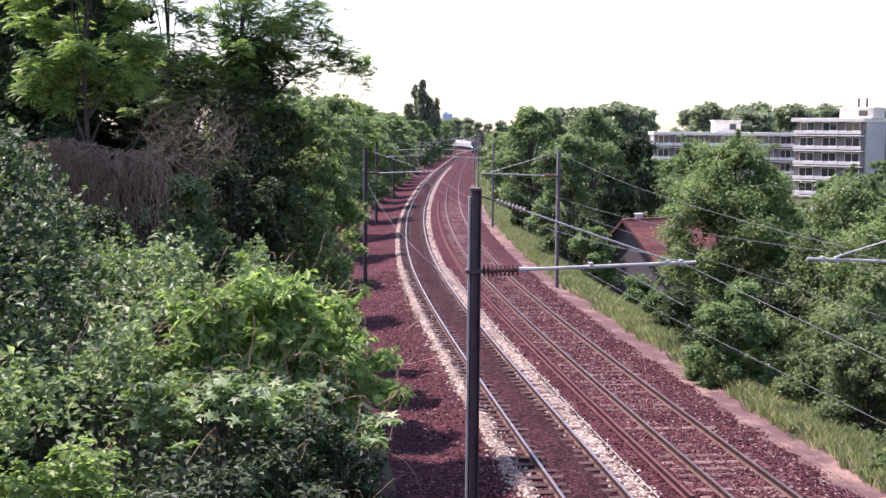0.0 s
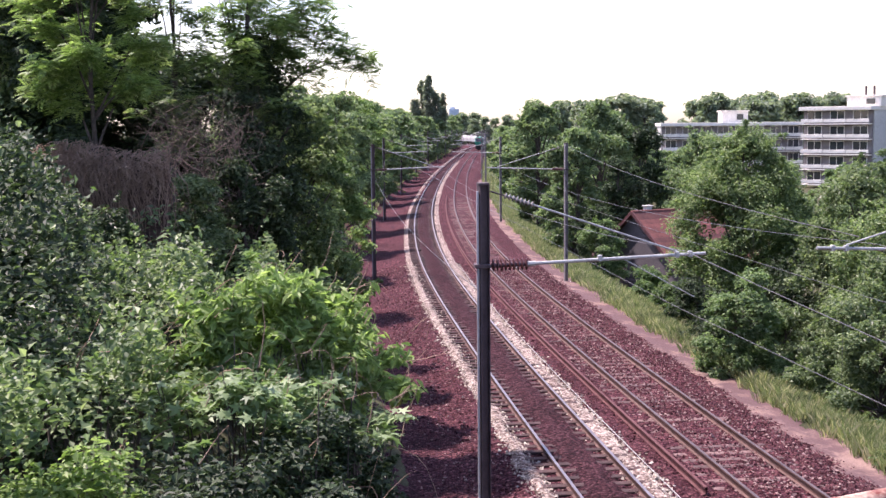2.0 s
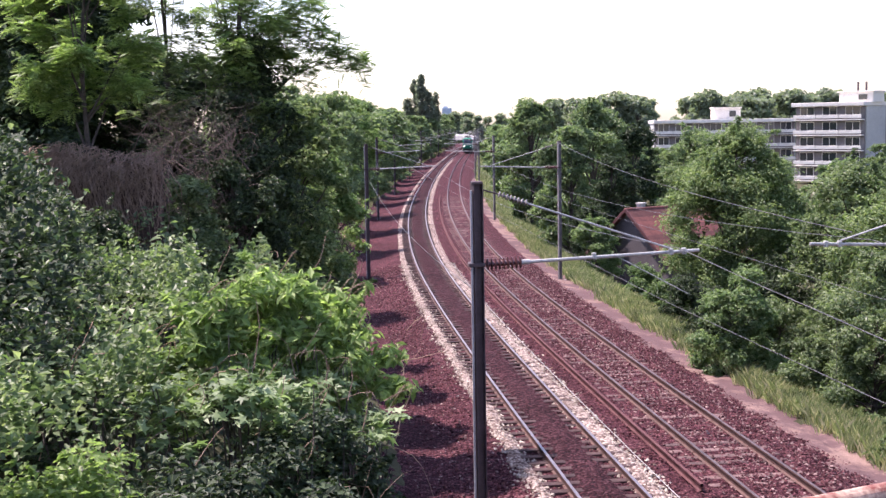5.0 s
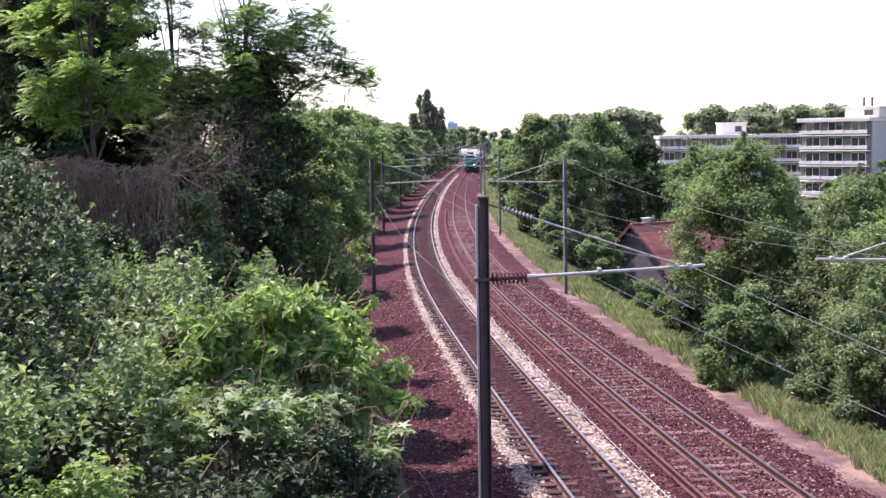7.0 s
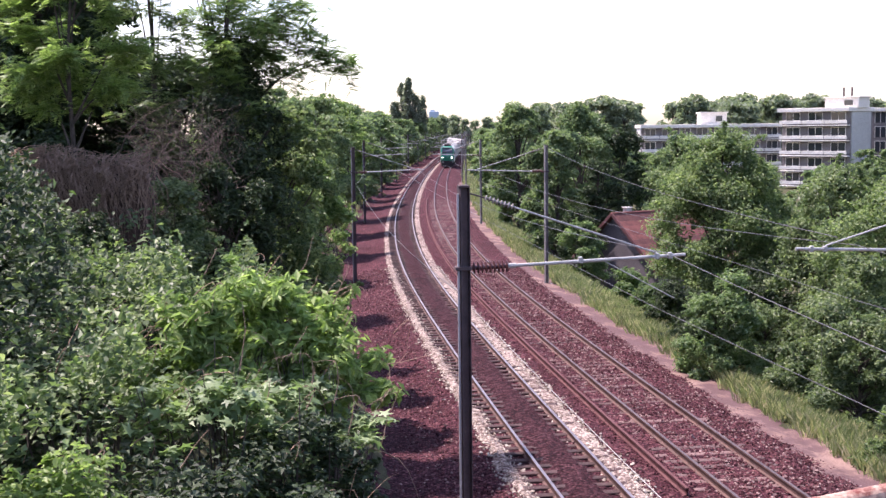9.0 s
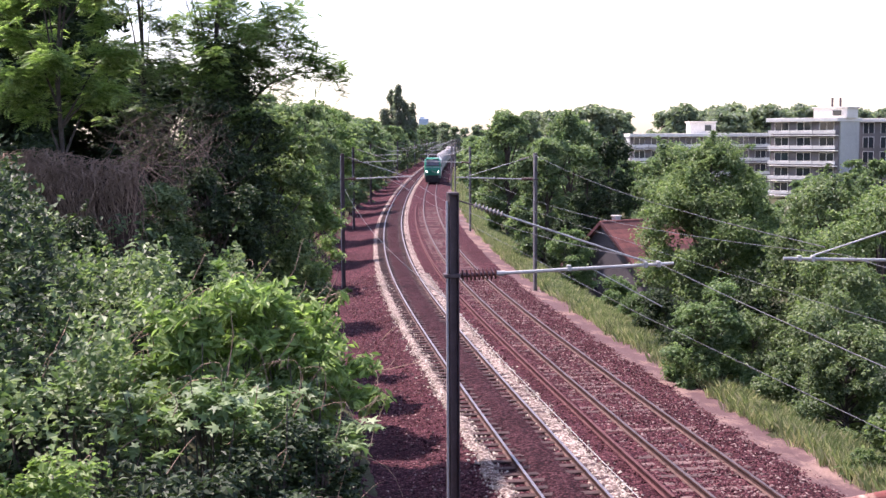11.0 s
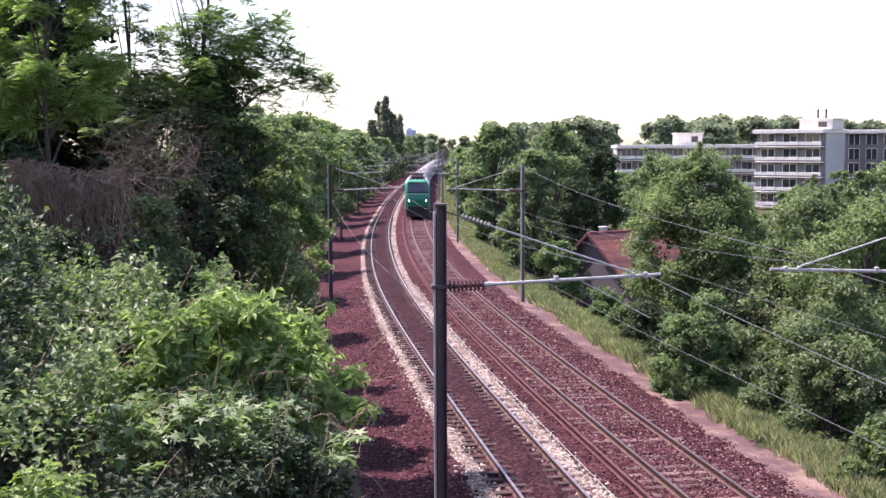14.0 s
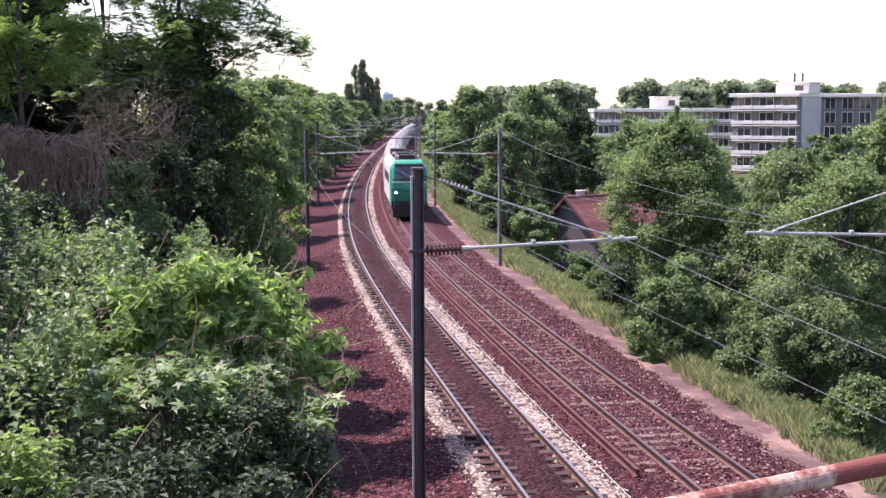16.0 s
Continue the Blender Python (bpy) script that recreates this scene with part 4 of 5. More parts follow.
def blanket(x, y):
    """Height of the creepers' upper side."""
    near = 5.35 + 0.85 * np.maximum(0, -x - 3.7) + 0.25 * np.maximum(0, -x - 2.4)
    far = 4.75 + 0.42 * np.maximum(0, -x - 4.6)
    u = np.clip((y - 15.5) / 4.5, 0, 1)
    u = u * u * (3 - 2 * u)
    return np.minimum(near, 7.6) * (1 - u) + far * u + 0.42 * waves(x, y, 3, 2.4)


def creepers(name, n, mat, size, seed, low, high, label, side=0):
    """Leaves of one kind where a slow field lies between low and high."""
    rng = np.random.RandomState(seed)
    y = 7.5 + 22 * rng.uniform(0, 1, n * 3) ** 1.3
    x = -2.2 - 0.05 * y - (1.3 + 0.42 * y) * rng.uniform(0, 1, n * 3)
    f = waves(x, y, 5, 5.0, 3) + rng.normal(0, 0.25, n * 3)
    hole = waves(x, y, 8, 1.3, 4)
    keep = (f > low) & (f < high) & (rng.uniform(-0.15, 0.35, n * 3) < hole) & ((y < 26.6) | (x > -6.0)) & (side * (x + 0.25 * y + 0.5 + 0.6 * np.clip(12.5 - y, 0, 4) + rng.normal(0, 0.35, n * 3)) >= 0)
    x, y, hole = x[keep][:n], y[keep][:n], hole[keep][:n]
    n = len(x)
    z = blanket(x, y) + 0.5 * hole - np.abs(rng.normal(0, 0.12, n)) + (rng.uniform(0, 1, n) ** 6) * 0.35
    nor = np.array([-0.1, -0.25, 0.8]) + rng.normal(0, 0.42, (n, 3))
    v, fc = leaves(np.stack([x, y, z], 1), nor, size * (0.75 + y / 26), rng, 0.62)
    tagged(part(name, mesh_of(name, v, fc, mat), None), label, "undergrowth", kind="stuff")


creepers("bramble", 32000, LEAF_MID, 0.08, 71, -0.5, 0.35, "green brambles spread over the bank", 1)
creepers("bright_creeper", 36000, LEAF_BRIGHT, 0.07, 72, 0.15, 3.0, "sunlit yellow-green creepers over the bank", 1)
creepers("dull_creeper", 17000, LEAF_GREY, 0.085, 73, -3.0, -0.2, "dull blue-green creepers over the bank")
# Tree shade on the upper left bank is put into this darker leaf colour.
creepers("ivy", 34000, LEAF_DARK, 0.075, 74, -3.0, 3.0, "ivy trailing over the upper bank, darkened for tree shade", -1)


def grass(name, n, y0, y1, o0, o1, h, seed, label):
    rng = np.random.RandomState(seed)
    y = y0 + (y1 - y0) * rng.uniform(0, 1, n) ** 1.5
    o = rng.uniform(o0, o1, n)
    rag = 0.09 * (np.sin(y * 0.8) + np.sin(y * 2.9 + 1) + np.sin(y * 6.7)) + np.abs(rng.normal(0, 0.3, n))
    o = np.where(np.abs(o - o0) < 1.0, o + rag * np.sign(o1 - o0) * (1 - np.abs(o - o0)), o)
    keep = (np.sin(y * 0.9 + o * 2) + np.sin(y * 0.37 - o) + rng.normal(0, 0.9, n)) > -0.9
    y, o = y[keep], o[keep]
    n = len(y)
    x = mid(y) + o
    z = ground_z(o, y) - 0.03
    a = rng.uniform(0, 2 * math.pi, n)
    hh = h * rng.uniform(0.45, 1.25, n)
    w = 0.003 + 0.00013 * y
    d = np.stack([np.cos(a), np.sin(a), np.zeros(n)], 1)
    p = np.stack([x, y, z], 1)
    lean = rng.normal(0, 0.28, (n, 3)) * np.array([1, 1, 0])
    up = np.array([0, 0, 1.0])
    v = np.stack([p - d * w[:, None], p + d * w[:, None], p + (up * 0.6 + lean * 0.35) * hh[:, None] + d * w[:, None] * 0.7, p + (up + lean) * hh[:, None]], 1)
    k = np.arange(n)[:, None] * 4
    f = np.concatenate([k + np.array([[0, 1, 2]]), k + np.array([[0, 2, 3]])], 1).reshape(-1, 3)
    return tagged(part(name, mesh_of(name, v.reshape(-1, 3), f, GRASS), None), label, "grass", kind="stuff")


grass("long_grass", 150000, 22, 150, 5.4, 8.4, 0.47, 3, "long pale green grass beside the footpath")
grass("long_grass", 24000, 16, 420, -8.6, -6.6, 0.45, 9, "rough grass at the foot of the bank")
grass("long_grass", 14000, 145, 450, 4.9, 9.0, 0.7, 10, "rough grass beyond the masts")


# ---- dead vines over an old wall on the bank ----
def vine_wall():
    base = empty("vine_covered_wall", pose(-7.6, 27.5, land(-7.6, 27.5), 0, 0, -6), "old low wall hung with brown dead vines", "wall")
    h = 7.55 - land(-7.6, 27.5)
    bm = bmesh.new()
    box(bm, (0, 0, h / 2 - 0.35), (2.9, 0.3, h + 0.2), 0.03)
    part("masonry", bm, VINE_MASS, base)
    rng = np.random.RandomState(21)
    lines = []
    for i in range(700):
        x0 = rng.uniform(-1.5, 1.5)
        z0 = h + rng.uniform(-0.25, 0.12) - 0.12 * math.sin(x0 * 2.1)
        l = rng.uniform(0.2, 1.0) if i % 3 else rng.uniform(0.8, 2.3)
        u = np.linspace(0, 1, 6)
        p = np.stack([x0 + np.cumsum(rng.normal(0, 0.12, 6)), -0.12 - 0.35 * np.sin(u * 2.2) * rng.uniform(0.3, 1.2), z0 + 0.1 * np.sin(u * 3) - l * u], 1)
        lines.append((p, np.full(6, rng.uniform(0.003, 0.0085))))
    tagged(part("dead_vine", tubes("dead_vine", lines, DEAD, 4), None, base, "tangled brown dead vines"), kind="stuff")
    thicket = empty("dead_thicket", pose(-6.0, 30, land(-6, 30)), "bare grey-brown thicket of dead stems", "dead shrub")
    lines = []
    for i in range(420):
        a = np.array([rng.uniform(-1.1, 1.1), rng.uniform(-0.6, 0.6), rng.uniform(0.5, 4.2)])
        u = np.linspace(0, 1, 6)[:, None]
        d = np.array([rng.normal(0, 0.5), rng.normal(0, 0.3), rng.uniform(0.4, 1.7)])
        p = a + d * u + np.cumsum(rng.normal(0, 0.11, (6, 3)), axis=0) + np.array([0.25, 0, 0]) * np.sin(u * 5 + i)
        lines.append((p, (0.0055 if i > 60 else 0.011) * (1.2 - u[:, 0])))
    tagged(part("dead_stem", tubes("dead_stem", lines[:60], DEAD_DIM, 4), None, thicket), kind="stuff")
    tagged(part("dead_tangle", tubes("dead_tangle", lines[60:], DEAD_DIM, 4), None, thicket, "fine tangle of dead twigs"), kind="stuff")


vine_wall()

# ---- buildings ----
def flats(m, width, storeys, depth, label, penthouse, bays, balconies=True):
    """A block of flats: long white balconies before dark glass, flat roof. Front along x, facing -y; base at z = 0."""
    base = empty("apartment_building", m, label, "building", "blocks of flats")
    h = storeys * 2.8
    bm = bmesh.new()
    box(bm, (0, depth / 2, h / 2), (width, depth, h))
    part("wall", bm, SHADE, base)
    for x in (-width / 2 - 0.05, width / 2 + 0.05):
        bm = bmesh.new()
        box(bm, (x, depth / 2 - 0.2, h / 2), (0.3, depth - 1.2, h - 0.4), 0.03)
        part("gable", bm, GABLE, base, "pale grey gable panel")
    bm = bmesh.new()
    box(bm, (0, depth / 2 - 0.5, h + 0.12), (width + 0.8, depth + 1.6, 0.7), 0.05)
    part("roof", bm, WHITE, base, "flat roof with a white edge")
    mesh_b = bpy.data.meshes.new("balcony")
    bm = bmesh.new()
    bw = width / bays
    box(bm, (0, -0.62, 0.06), (bw - 0.02, 1.25, 0.18), 0.02)
    box(bm, (0, -1.2, 0.68), (bw - 0.12, 0.1, 0.62), 0.02)
    box(bm, (bw * 0.3, -1.12, 0.98), (bw * 0.25, 0.06, 0.1))
    bm.to_mesh(mesh_b)
    bm.free()
    mesh_b.materials.append(WHITE)
    mesh_w = bpy.data.meshes.new("window")
    bm = bmesh.new()
    box(bm, (0, -0.03, 1.45), (bw * 0.62, 0.06, 2.0), 0.01)
    bm.to_mesh(mesh_w)
    bm.free()
    mesh_w.materials.append(PANE)
    mesh_f = bpy.data.meshes.new("frame")
    bm = bmesh.new()
    for u in (-0.31, 0, 0.31):
        box(bm, (bw * u, -0.07, 1.45), (0.09, 0.05, 2.1))
    box(bm, (0, -0.07, 2.5), (bw * 0.64, 0.05, 0.1))
    bm.to_mesh(mesh_f)
    bm.free()
    mesh_f.materials.append(WHITE)
    for s in range(storeys):
        for b in range(bays):
            x = -width / 2 + (b + 0.5) * bw
            if balconies:
                part("balcony", mesh_b, None, base).location = (x, 0, s * 2.8)
            w = part("window", mesh_w, None, base)
            w.location = (x, 0, s * 2.8)
            part("frame", mesh_f, None, w)
    if penthouse:
        px, pw, ph = penthouse
        bm = bmesh.new()
        box(bm, (px, depth * 0.45, h + 0.4 + ph / 2), (pw, depth * 0.5, ph), 0.05)
        box(bm, (px, depth * 0.45, h + 0.45 + ph), (pw + 0.5, depth * 0.5 + 0.5, 0.25), 0.03)
        part("roof_house", bm, WHITE, base, "white machine house on the roof")
        bm = bmesh.new()
        box(bm, (px + pw * 0.2, depth * 0.2 - 0.03, h + 0.4 + ph * 0.5), (pw * 0.25, 0.08, ph * 0.5))
        part("louvre", bm, PANE, base)
    return base


BASE_Z = -3.5
main = flats(Matrix.Translation((71.0, 232.6, BASE_Z)) @ Matrix.Rotation(radians(-44), 4, "Z"), 13.5, 5, 8.9, "white block of flats with long balconies and flat roof", (4.2, 6.6, 1.9), 3)
for dx in (0.0, 1.6):
    bm = bmesh.new()
    rod(bm, (3.0 + dx, 5, 16.0), (3.0 + dx, 5, 18.2), 0.2, seg=10)
    part("chimney", bm, MAST, main, "dark flue pipe")
flats(Matrix.Translation((93.5, 238, BASE_Z)) @ Matrix.Rotation(radians(-35), 4, "Z"), 20, 5, 10, "dark brown wing of the block of flats", None, 6, False)
flats(Matrix.Translation((58.2, 262, -3.4)) @ Matrix.Rotation(radians(-4), 4, "Z"), 28.6, 4, 11, "long white block of flats behind trees", (0.9, 5.4, 2.4), 8)


def tower():
    base = empty("office_tower", pose(2.5, 950, -4), "far hazy blue tower block above trees", "building")
    bm = bmesh.new()
    box(bm, (0, 0, 12), (7.5, 7, 26), 0.2)
    part("wall", bm, BLUE, base)
    bm = bmesh.new()
    box(bm, (-1, 0, 25.6), (3.5, 4, 1.4), 0.1)
    part("roof_house", bm, BLUE, base)


tower()


def house():
    """A small house below the line: gable end, tiled roof in rows, chimney."""
    m = Matrix.Translation((11.75, 80.5, -4.75)) @ Matrix.Rotation(radians(32), 4, "Z")
    base = empty("house", m, "small plastered house with red tiled roof, walls darkened for shade", "house")
    L, W, eave, ridge = 9.0, 4.1, 3.9, 7.15
    bm = bmesh.new()
    pts = [(0, -W, 0), (0, W, 0), (0, W, eave), (0, 0, ridge - 0.12), (0, -W, eave)]
    a = [bm.verts.new(p) for p in pts]
    b = [bm.verts.new((L, p[1], p[2])) for p in pts]
    bm.faces.new(a[::-1])
    bm.faces.new(b)
    for i in range(5):
        j = (i + 1) % 5
        bm.faces.new((a[i], a[j], b[j], b[i]))
    part("wall", bm, HOUSE_WALL, base)
    slope = math.atan2(ridge - eave, W)
    run = math.hypot(ridge - eave, W) + 0.35
    roof = part("roof", box(bmesh.new(), (L / 2, 0, ridge + 0.05), (L + 0.6, 0.24, 0.16), 0.05), ROOF_TILE, base, "red tiled roof")
    rows = 13
    tile = bpy.data.meshes.new("roof_course")
    bm = bmesh.new()
    box(bm, (0, 0, 0), (L + 0.5, run / rows * 1.25, 0.09), 0.02, Matrix.Rotation(radians(10), 4, "X"))
    bm.to_mesh(tile)
    bm.free()
    tile.materials.append(ROOF_TILE)
    for side in (-1, 1):
        for r in range(rows):
            d = (r + 0.5) * run / rows
            ob = part("roof_course", tile, None, roof)
            ob.matrix_basis = Matrix.Translation((L / 2, side * d * math.cos(slope), ridge - d * math.sin(slope) + 0.02)) @ Matrix.Rotation(0 if side < 0 else math.pi, 4, "Z") @ Matrix.Rotation(slope, 4, "X")
    for side in (-1, 1):
        bm = bmesh.new()
        box(bm, (0, 0, 0), (0.12, run, 0.22), 0.02)
        v = part("bargeboard", bm, RUST, base)
        v.matrix_basis = Matrix.Translation((-0.27, side * run / 2 * math.cos(slope), ridge - run / 2 * math.sin(slope))) @ Matrix.Rotation(-side * slope, 4, "X")
    bm = bmesh.new()
    box(bm, (1.3, 0.3, ridge - 0.05), (0.45, 0.4, 0.8), 0.03)
    box(bm, (1.3, 0.3, ridge + 0.36), (0.55, 0.5, 0.08), 0.02)
    part("chimney", bm, GABLE, base, "white plastered chimney")


house()


# ---- the road bridge the camera stands on ----
def bridge():
    d = Vector((0.89, 0.456, 0)).normalized()
    q = Vector((0, 2.17, 0))
    ang = math.atan2(d.y, d.x)
    m = Matrix.Translation(q) @ Matrix.Rotation(ang, 4, "Z")
    deck = empty("road_bridge", m, "concrete deck of a road bridge over the railway", "bridge", kind="structure")
    bm = bmesh.new()
    box(bm, (5, -4.6, 6.0), (34, 9.4, 0.7), 0.04)
    part("deck", bm, ASPHALT, deck)
    for x in (-7, 17):
        bm = bmesh.new()
        box(bm, (x, -4.6, 2.4), (1.2, 9.0, 6.5), 0.05)
        part("abutment", bm, CONCRETE, deck)
    rail = empty("handrail", m, "rusty handrail pipe with peeling pale paint", "railing")
    bm = bmesh.new()
    rod(bm, (-6, 0, 7.193), (14, 0, 7.193), 0.024, seg=20)
    part("top_pipe", bm, PIPE, rail)
    for i in range(9):
        bm = bmesh.new()
        rod(bm, (-5.5 + i * 2.4, 0, 6.34), (-5.5 + i * 2.4, 0, 7.18), 0.02, seg=10)
        part("post", bm, PIPE, rail)


bridge()

# ---- the goods train ----
SPEED = 24.0
FRONT_Y = 105.0   # where the loco's front stands at 15.5 s


def locomotive():
    """An electric goods locomotive; its front at y = 0 looks along -y, its body stretches along +y, rail top at z = 0."""
    base = empty("locomotive", Matrix(), "green and white electric locomotive with lit headlights", "locomotive")
    W, L = 1.38, 19.5

    def prism(sections):
        """A hull through cross sections: (y, half width, z0, z1, roof half width, shoulder)."""
        bm = bmesh.new()
        rings = []
        for y, w, z0, z1, rw, sh in sections:
            rings.append([bm.verts.new((x, y, z)) for x, z in ((-w, z0), (w, z0), (w, sh), (rw, z1), (-rw, z1), (-w, sh))])
        for a, b in zip(rings, rings[1:]):
            for i in range(6):
                j = (i + 1) % 6
                bm.faces.new((a[i], a[j], b[j], b[i]))
        bm.faces.new(rings[0][::-1])
        bm.faces.new(rings[-1])
        bmesh.ops.recalc_face_normals(bm, faces=bm.faces[:])
        return bm

    part("body", prism([(1.9, W, 1.05, 4.32, 1.0, 3.85), (L - 1.9, W, 1.05, 4.32, 1.0, 3.85)]), LOCO_WHITE, base, "white flanks")
    for k in (0, 1):
        cab = prism([(0.0, W * 0.9, 0.95, 2.3, W * 0.86, 2.05), (0.05, W * 0.93, 0.95, 2.55, W * 0.88, 2.2), (0.5, W * 0.97, 0.95, 4.12, 1.02, 3.55), (0.85, W, 1.0, 4.32, 1.02, 3.75), (1.9, W, 1.05, 4.32, 1.0, 3.85)])
        for v in cab.verts:
            if v.co.y < 0.2 and v.co.z < 1.0:
                v.co.y += 0.34
        c = part("cab", cab, LOCO_GREEN, base, "green cab")
        bm = bmesh.new()
        v = [bm.verts.new(p) for p in ((-1.12, 0.18, 3.0), (1.12, 0.18, 3.0), (1.0, 0.47, 3.92), (-1.0, 0.47, 3.92))]
        bm.faces.new(v)
        bmesh.ops.solidify(bm, geom=bm.faces[:], thickness=0.05)
        bmesh.ops.translate(bm, verts=bm.verts[:], vec=(0, -0.09, 0))
        part("windscreen", bm, LOCO_GLASS, c, "wide dark windscreen")
        bm = bmesh.new()
        box(bm, (0, 0.06, 2.74), (2.44, 0.1, 0.07), 0.02)
        part("stripe", bm, LOCO_WHITE, c, "pale band under the windscreen")
        for x in (-1, 1):
            bm = bmesh.new()
            rod(bm, (x * 0.15, 0.02, 2.92), (x * 0.75, 0.14, 3.45), 0.018, seg=5)
            part("wiper", bm, UNDER, c)
            bm = bmesh.new()
            rod(bm, (x * 1.12, 0.16, 1.0), (x * 1.24, 0.10, 2.6), 0.02, seg=6)
            part("handrail", bm, LOCO_WHITE, c, "pale grab rail")
        bm = bmesh.new()
        box(bm, (0, 0.03, 2.95), (2.4, 0.06, 0.12), 0.01)
        box(bm, (0, 0.36, 3.99), (2.1, 0.08, 0.1), 0.01)
        part("windscreen_frame", bm, UNDER, c, "black windscreen frame")
        bm = bmesh.new()
        box(bm, (0, 0.26, 1.14), (2.6, 0.12, 0.44), 0.03)
        part("nose_panel", bm, UNDER, c, "black lower front")
        for x in (-0.98, 0.98):
            bm = bmesh.new()
            rod(bm, (x, -0.04, 2.0), (x, -0.12, 2.0), 0.13, seg=14)
            lamp = part("headlight", bm, LOCO_GREY, c)
            bm = bmesh.new()
            rod(bm, (x, -0.121, 2.0), (x, -0.14, 2.0), 0.075, seg=14)
            part("lens", bm, LAMP, lamp, "bright lit lens") if k == 0 else part("lens", bm, LOCO_GLASS, lamp)
            bm = bmesh.new()
            rod(bm, (x * 0.9, 0.1, 0.98), (x * 0.9, -0.5, 0.98), 0.11, seg=10)
            rod(bm, (x * 0.9, -0.5, 0.98), (x * 0.9, -0.56, 0.98), 0.24, seg=14)
            part("buffer", bm, UNDER, c)
        bm = bmesh.new()
        box(bm, (0, 0.25, 0.52), (2.5, 0.3, 0.72), 0.05)
        part("snow_plough", bm, UNDER, c)
        if k:
            c.matrix_basis = Matrix.Translation((0, L, 0)) @ Matrix.Rotation(math.pi, 4, "Z")
    bm = bmesh.new()
    box(bm, (0, L / 2, 0.85), (2.6, L - 2.4, 0.42), 0.04)
    box(bm, (0, L / 2, 0.5), (2.3, 4.5, 0.5), 0.06)
    part("underframe", bm, UNDER, base)
    for y in (4.2, L - 4.2):
        bm = bmesh.new()
        for x in (-1.05, 1.05):
            box(bm, (x, y, 0.62), (0.16, 4.1, 0.4), 0.05)
        box(bm, (0, y, 0.6), (2.0, 1.0, 0.3))
        bogie = part("bogie", bm, UNDER, base)
        for dy in (-1.3, 1.3):
            bm = bmesh.new()
            for x in (-0.75, 0.75):
                rod(bm, (x - 0.07, y + dy, 0.575), (x + 0.07, y + dy, 0.575), 0.575, seg=20)
            rod(bm, (-0.8, y + dy, 0.575), (0.8, y + dy, 0.575), 0.08)
            part("wheelset", bm, UNDER, bogie)
    bm = bmesh.new()
    box(bm, (0, L / 2, 4.33), (1.9, L - 4.2, 0.05), 0.01)
    part("roof_deck", bm, UNDER, base, "sooty roof deck")
    rng = random.Random(12)
    for i in range(9):
        y = 3.0 + i * 1.5
        h, w = rng.uniform(0.22, 0.5), rng.uniform(0.7, 1.7)
        bm = bmesh.new()
        box(bm, (rng.uniform(-0.2, 0.2), y, 4.35 + h / 2), (w, rng.uniform(0.5, 0.9), h), 0.06)
        part("roof_box", bm, UNDER, base, "black roof equipment")
        if i % 2 == 0:
            bm = bmesh.new()
            box(bm, (0, y + 0.75, 4.54), (1.9, 0.16, 0.14), 0.03)
            for x in (-0.8, 0.8):
                rod(bm, (x, y + 0.75, 4.34), (x, y + 0.75, 4.52), 0.06)
            part("roof_bar", bm, LOCO_GREY if i % 4 else LOCO_WHITE, base)
        for x in (-0.62, 0.62):
            bm = bmesh.new()
            sheds_z = [4.42, 4.52, 4.62]
            rod(bm, (x, y - 0.6, 4.34), (x, y - 0.6, 4.74), 0.05)
            for z in sheds_z:
                rod(bm, (x, y - 0.6, z - 0.02), (x, y - 0.6, z + 0.02), 0.11, 0.07, 10)
            part("insulator", bm, CERAMIC, base)
    for y, up in ((3.6, 0.35), (L - 3.6, 1.1)):
        bm = bmesh.new()
        for x in (-0.5, 0.5):
            rod(bm, (x, y, 4.42), (x * 0.8, y + 1.3, 4.52 + up * 0.4), 0.03)
            rod(bm, (x * 0.8, y + 1.3, 4.52 + up * 0.4), (x * 0.5, y, 4.52 + up), 0.025)
            box(bm, (x, y, 4.42), (0.16, 0.34, 0.24))
        rod(bm, (-0.8, y, 4.54 + up), (0.8, y, 4.54 + up), 0.045)
        rod(bm, (-0.6, y, 4.45), (0.6, y, 4.45), 0.06)
        part("pantograph", bm, LOCO_GREY, base)
    for x in (-1.39, 1.39):
        for i in range(5):
            bm = bmesh.new()
            box(bm, (x, 5 + i * 2.4, 2.8), (0.05, 1.5, 0.7), 0.01)
            part("grille", bm, LOCO_GREY, base)
    return base


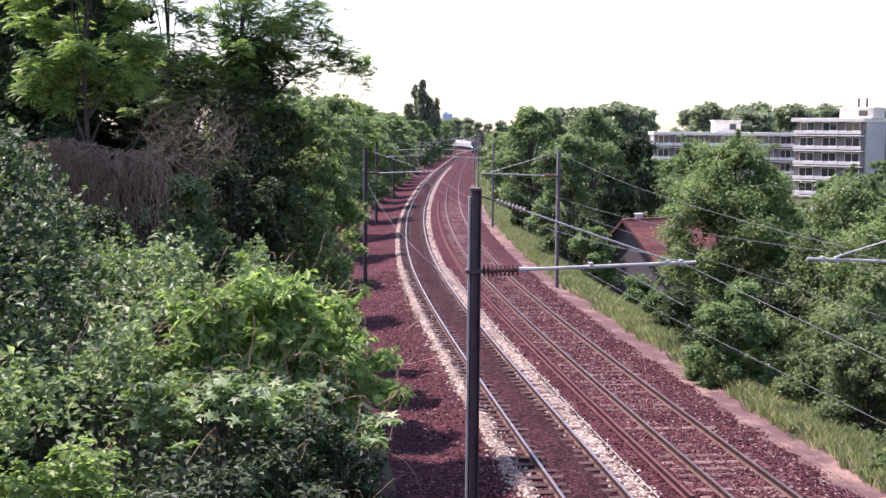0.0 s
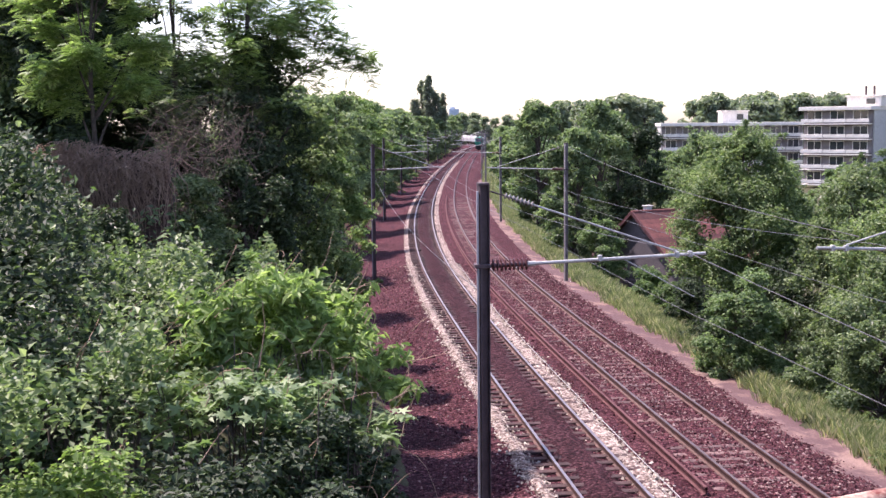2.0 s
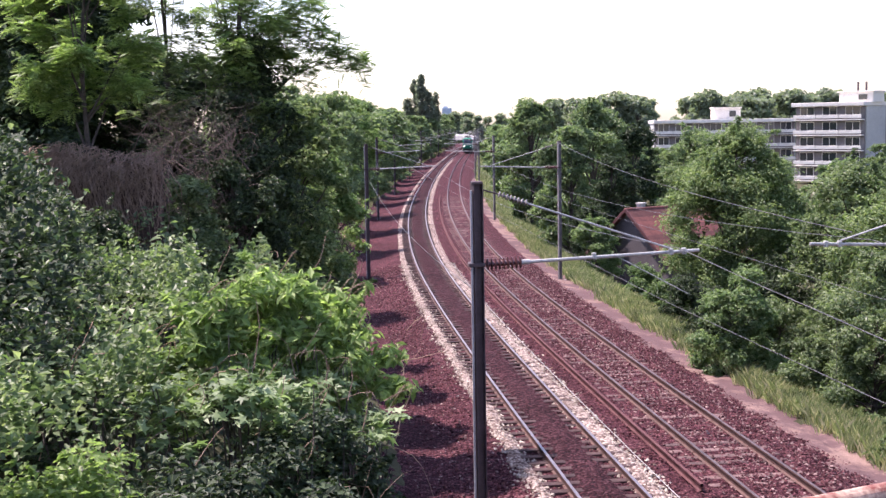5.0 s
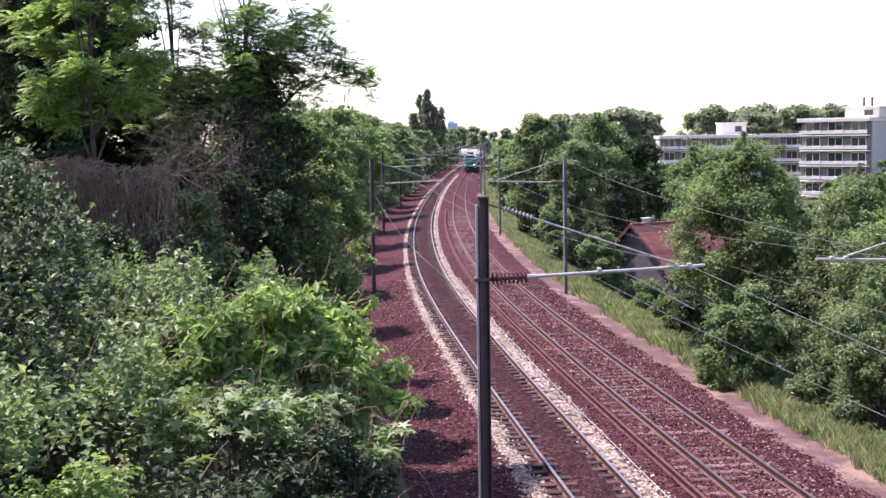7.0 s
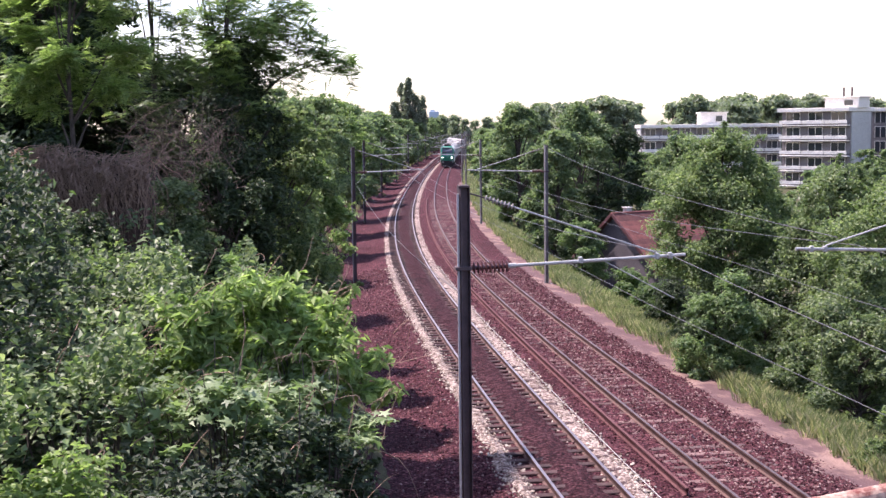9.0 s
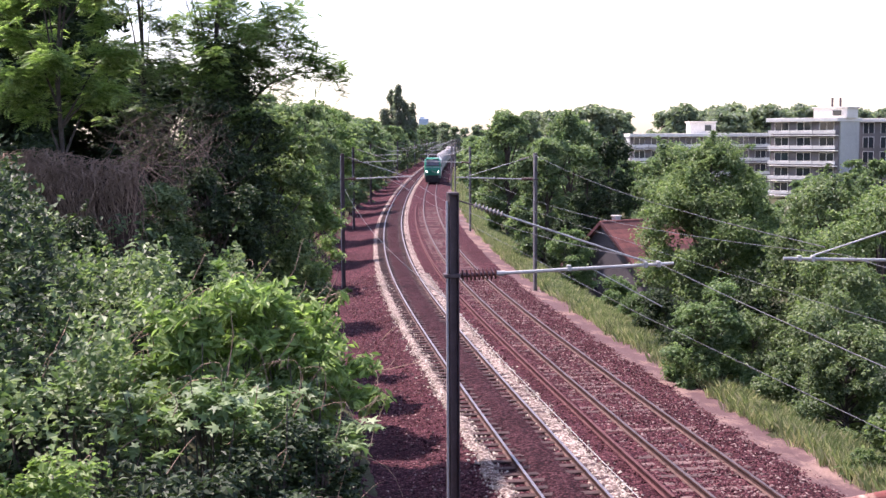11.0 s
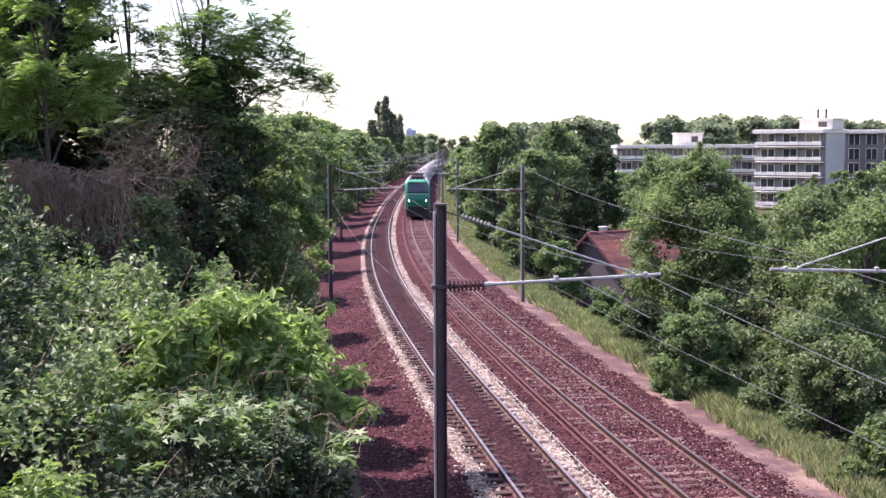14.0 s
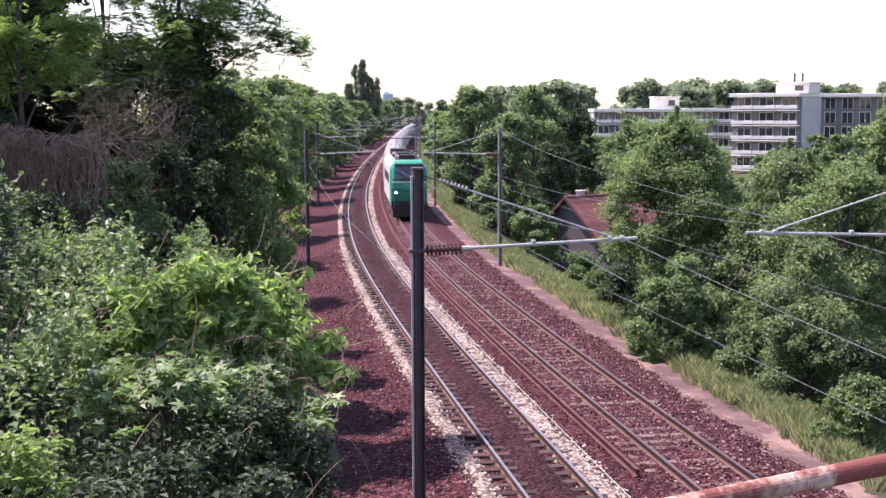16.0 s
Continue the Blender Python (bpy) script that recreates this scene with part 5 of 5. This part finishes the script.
def wagon():
    """A bogie goods wagon with a round-topped pale body."""
    base = empty("goods_wagon", Matrix(), "pale grey round-topped goods wagon", "wagon", "wagons of the train")
    L = 15.0
    bm = bmesh.new()
    n = 14
    ring = [(-1.27, 1.15), (1.27, 1.15)] + [(1.29 * math.cos(a), 2.5 + 1.2 * math.sin(a)) for a in np.linspace(0, math.pi, n)]
    secs = [(0.75, 0.72), (0.85, 0.86), (1.05, 0.95), (1.4, 1.0), (L - 1.4, 1.0), (L - 1.05, 0.95), (L - 0.85, 0.86), (L - 0.75, 0.72)]
    rings = [[bm.verts.new((x * s, y, 1.15 + (z - 1.15) * s)) for x, z in ring] for y, s in secs]
    k = len(ring)
    for a, b in zip(rings, rings[1:]):
        for i in range(k):
            bm.faces.new((a[i], a[(i + 1) % k], b[(i + 1) % k], b[i]))
    bm.faces.new(rings[0][::-1])
    bm.faces.new(rings[-1])
    bmesh.ops.recalc_face_normals(bm, faces=bm.faces[:])
    part("body", bm, WAGON, base)
    for i in range(6):
        y = 1.5 + i * (L - 3.0) / 5
        pts = [(1.31 * math.cos(a), y, 2.5 + 1.22 * math.sin(a)) for a in np.linspace(0, math.pi, 12)]
        part("hoop", tubes("hoop", [(pts, [0.035] * 12)], WAGON, 5), None, base)
    bm = bmesh.new()
    box(bm, (0, L / 2, 0.98), (2.5, L - 0.8, 0.3), 0.03)
    part("underframe", bm, UNDER, base)
    for y in (2.4, L - 2.4):
        bm = bmesh.new()
        for x in (-1.0, 1.0):
            box(bm, (x, y, 0.55), (0.14, 2.5, 0.3), 0.03)
        bogie = part("bogie", bm, UNDER, base)
        for dy in (-0.9, 0.9):
            bm = bmesh.new()
            for x in (-0.75, 0.75):
                rod(bm, (x - 0.06, y + dy, 0.46), (x + 0.06, y + dy, 0.46), 0.46, seg=16)
            rod(bm, (-0.8, y + dy, 0.46), (0.8, y + dy, 0.46), 0.07)
            part("wheelset", bm, UNDER, bogie)
    for y in (0.5, L - 0.5):
        bm = bmesh.new()
        for x in (-0.88, 0.88):
            s = 1 if y > 1 else -1
            rod(bm, (x, y, 1.0), (x, y + s * 0.42, 1.0), 0.1)
            rod(bm, (x, y + s * 0.42, 1.0), (x, y + s * 0.48, 1.0), 0.22, seg=12)
        part("buffer", bm, UNDER, base)
    return base


def rows_for(back, length):
    """Rows of a vehicle's way: its front follows the loco's by back metres of arc; both ends keep to the track."""
    s15 = float(np.interp(FRONT_Y, LINE_Y, LINE_S))
    rows = []
    for i in range(33):
        t = i * 0.5
        s = s15 + SPEED * (15.5 - t) + back
        a, _ = along(s, 1.87)
        b, _ = along(s + length, 1.87)
        d = b - a
        rows.append((t, Matrix.Translation(a) @ Matrix.Rotation(math.atan2(-d.x, d.y), 4, "Z")))
    return rows


LOCO = locomotive()
FIRST = wagon()
WAGONS = [FIRST] + [copy_thing(FIRST, Matrix()) for i in range(19)]


def motions():
    walk(LOCO, rows_for(0.0, 19.5))
    for i, w in enumerate(WAGONS):
        walk(w, rows_for(20.2 + i * 15.6, 15.0))


motions()
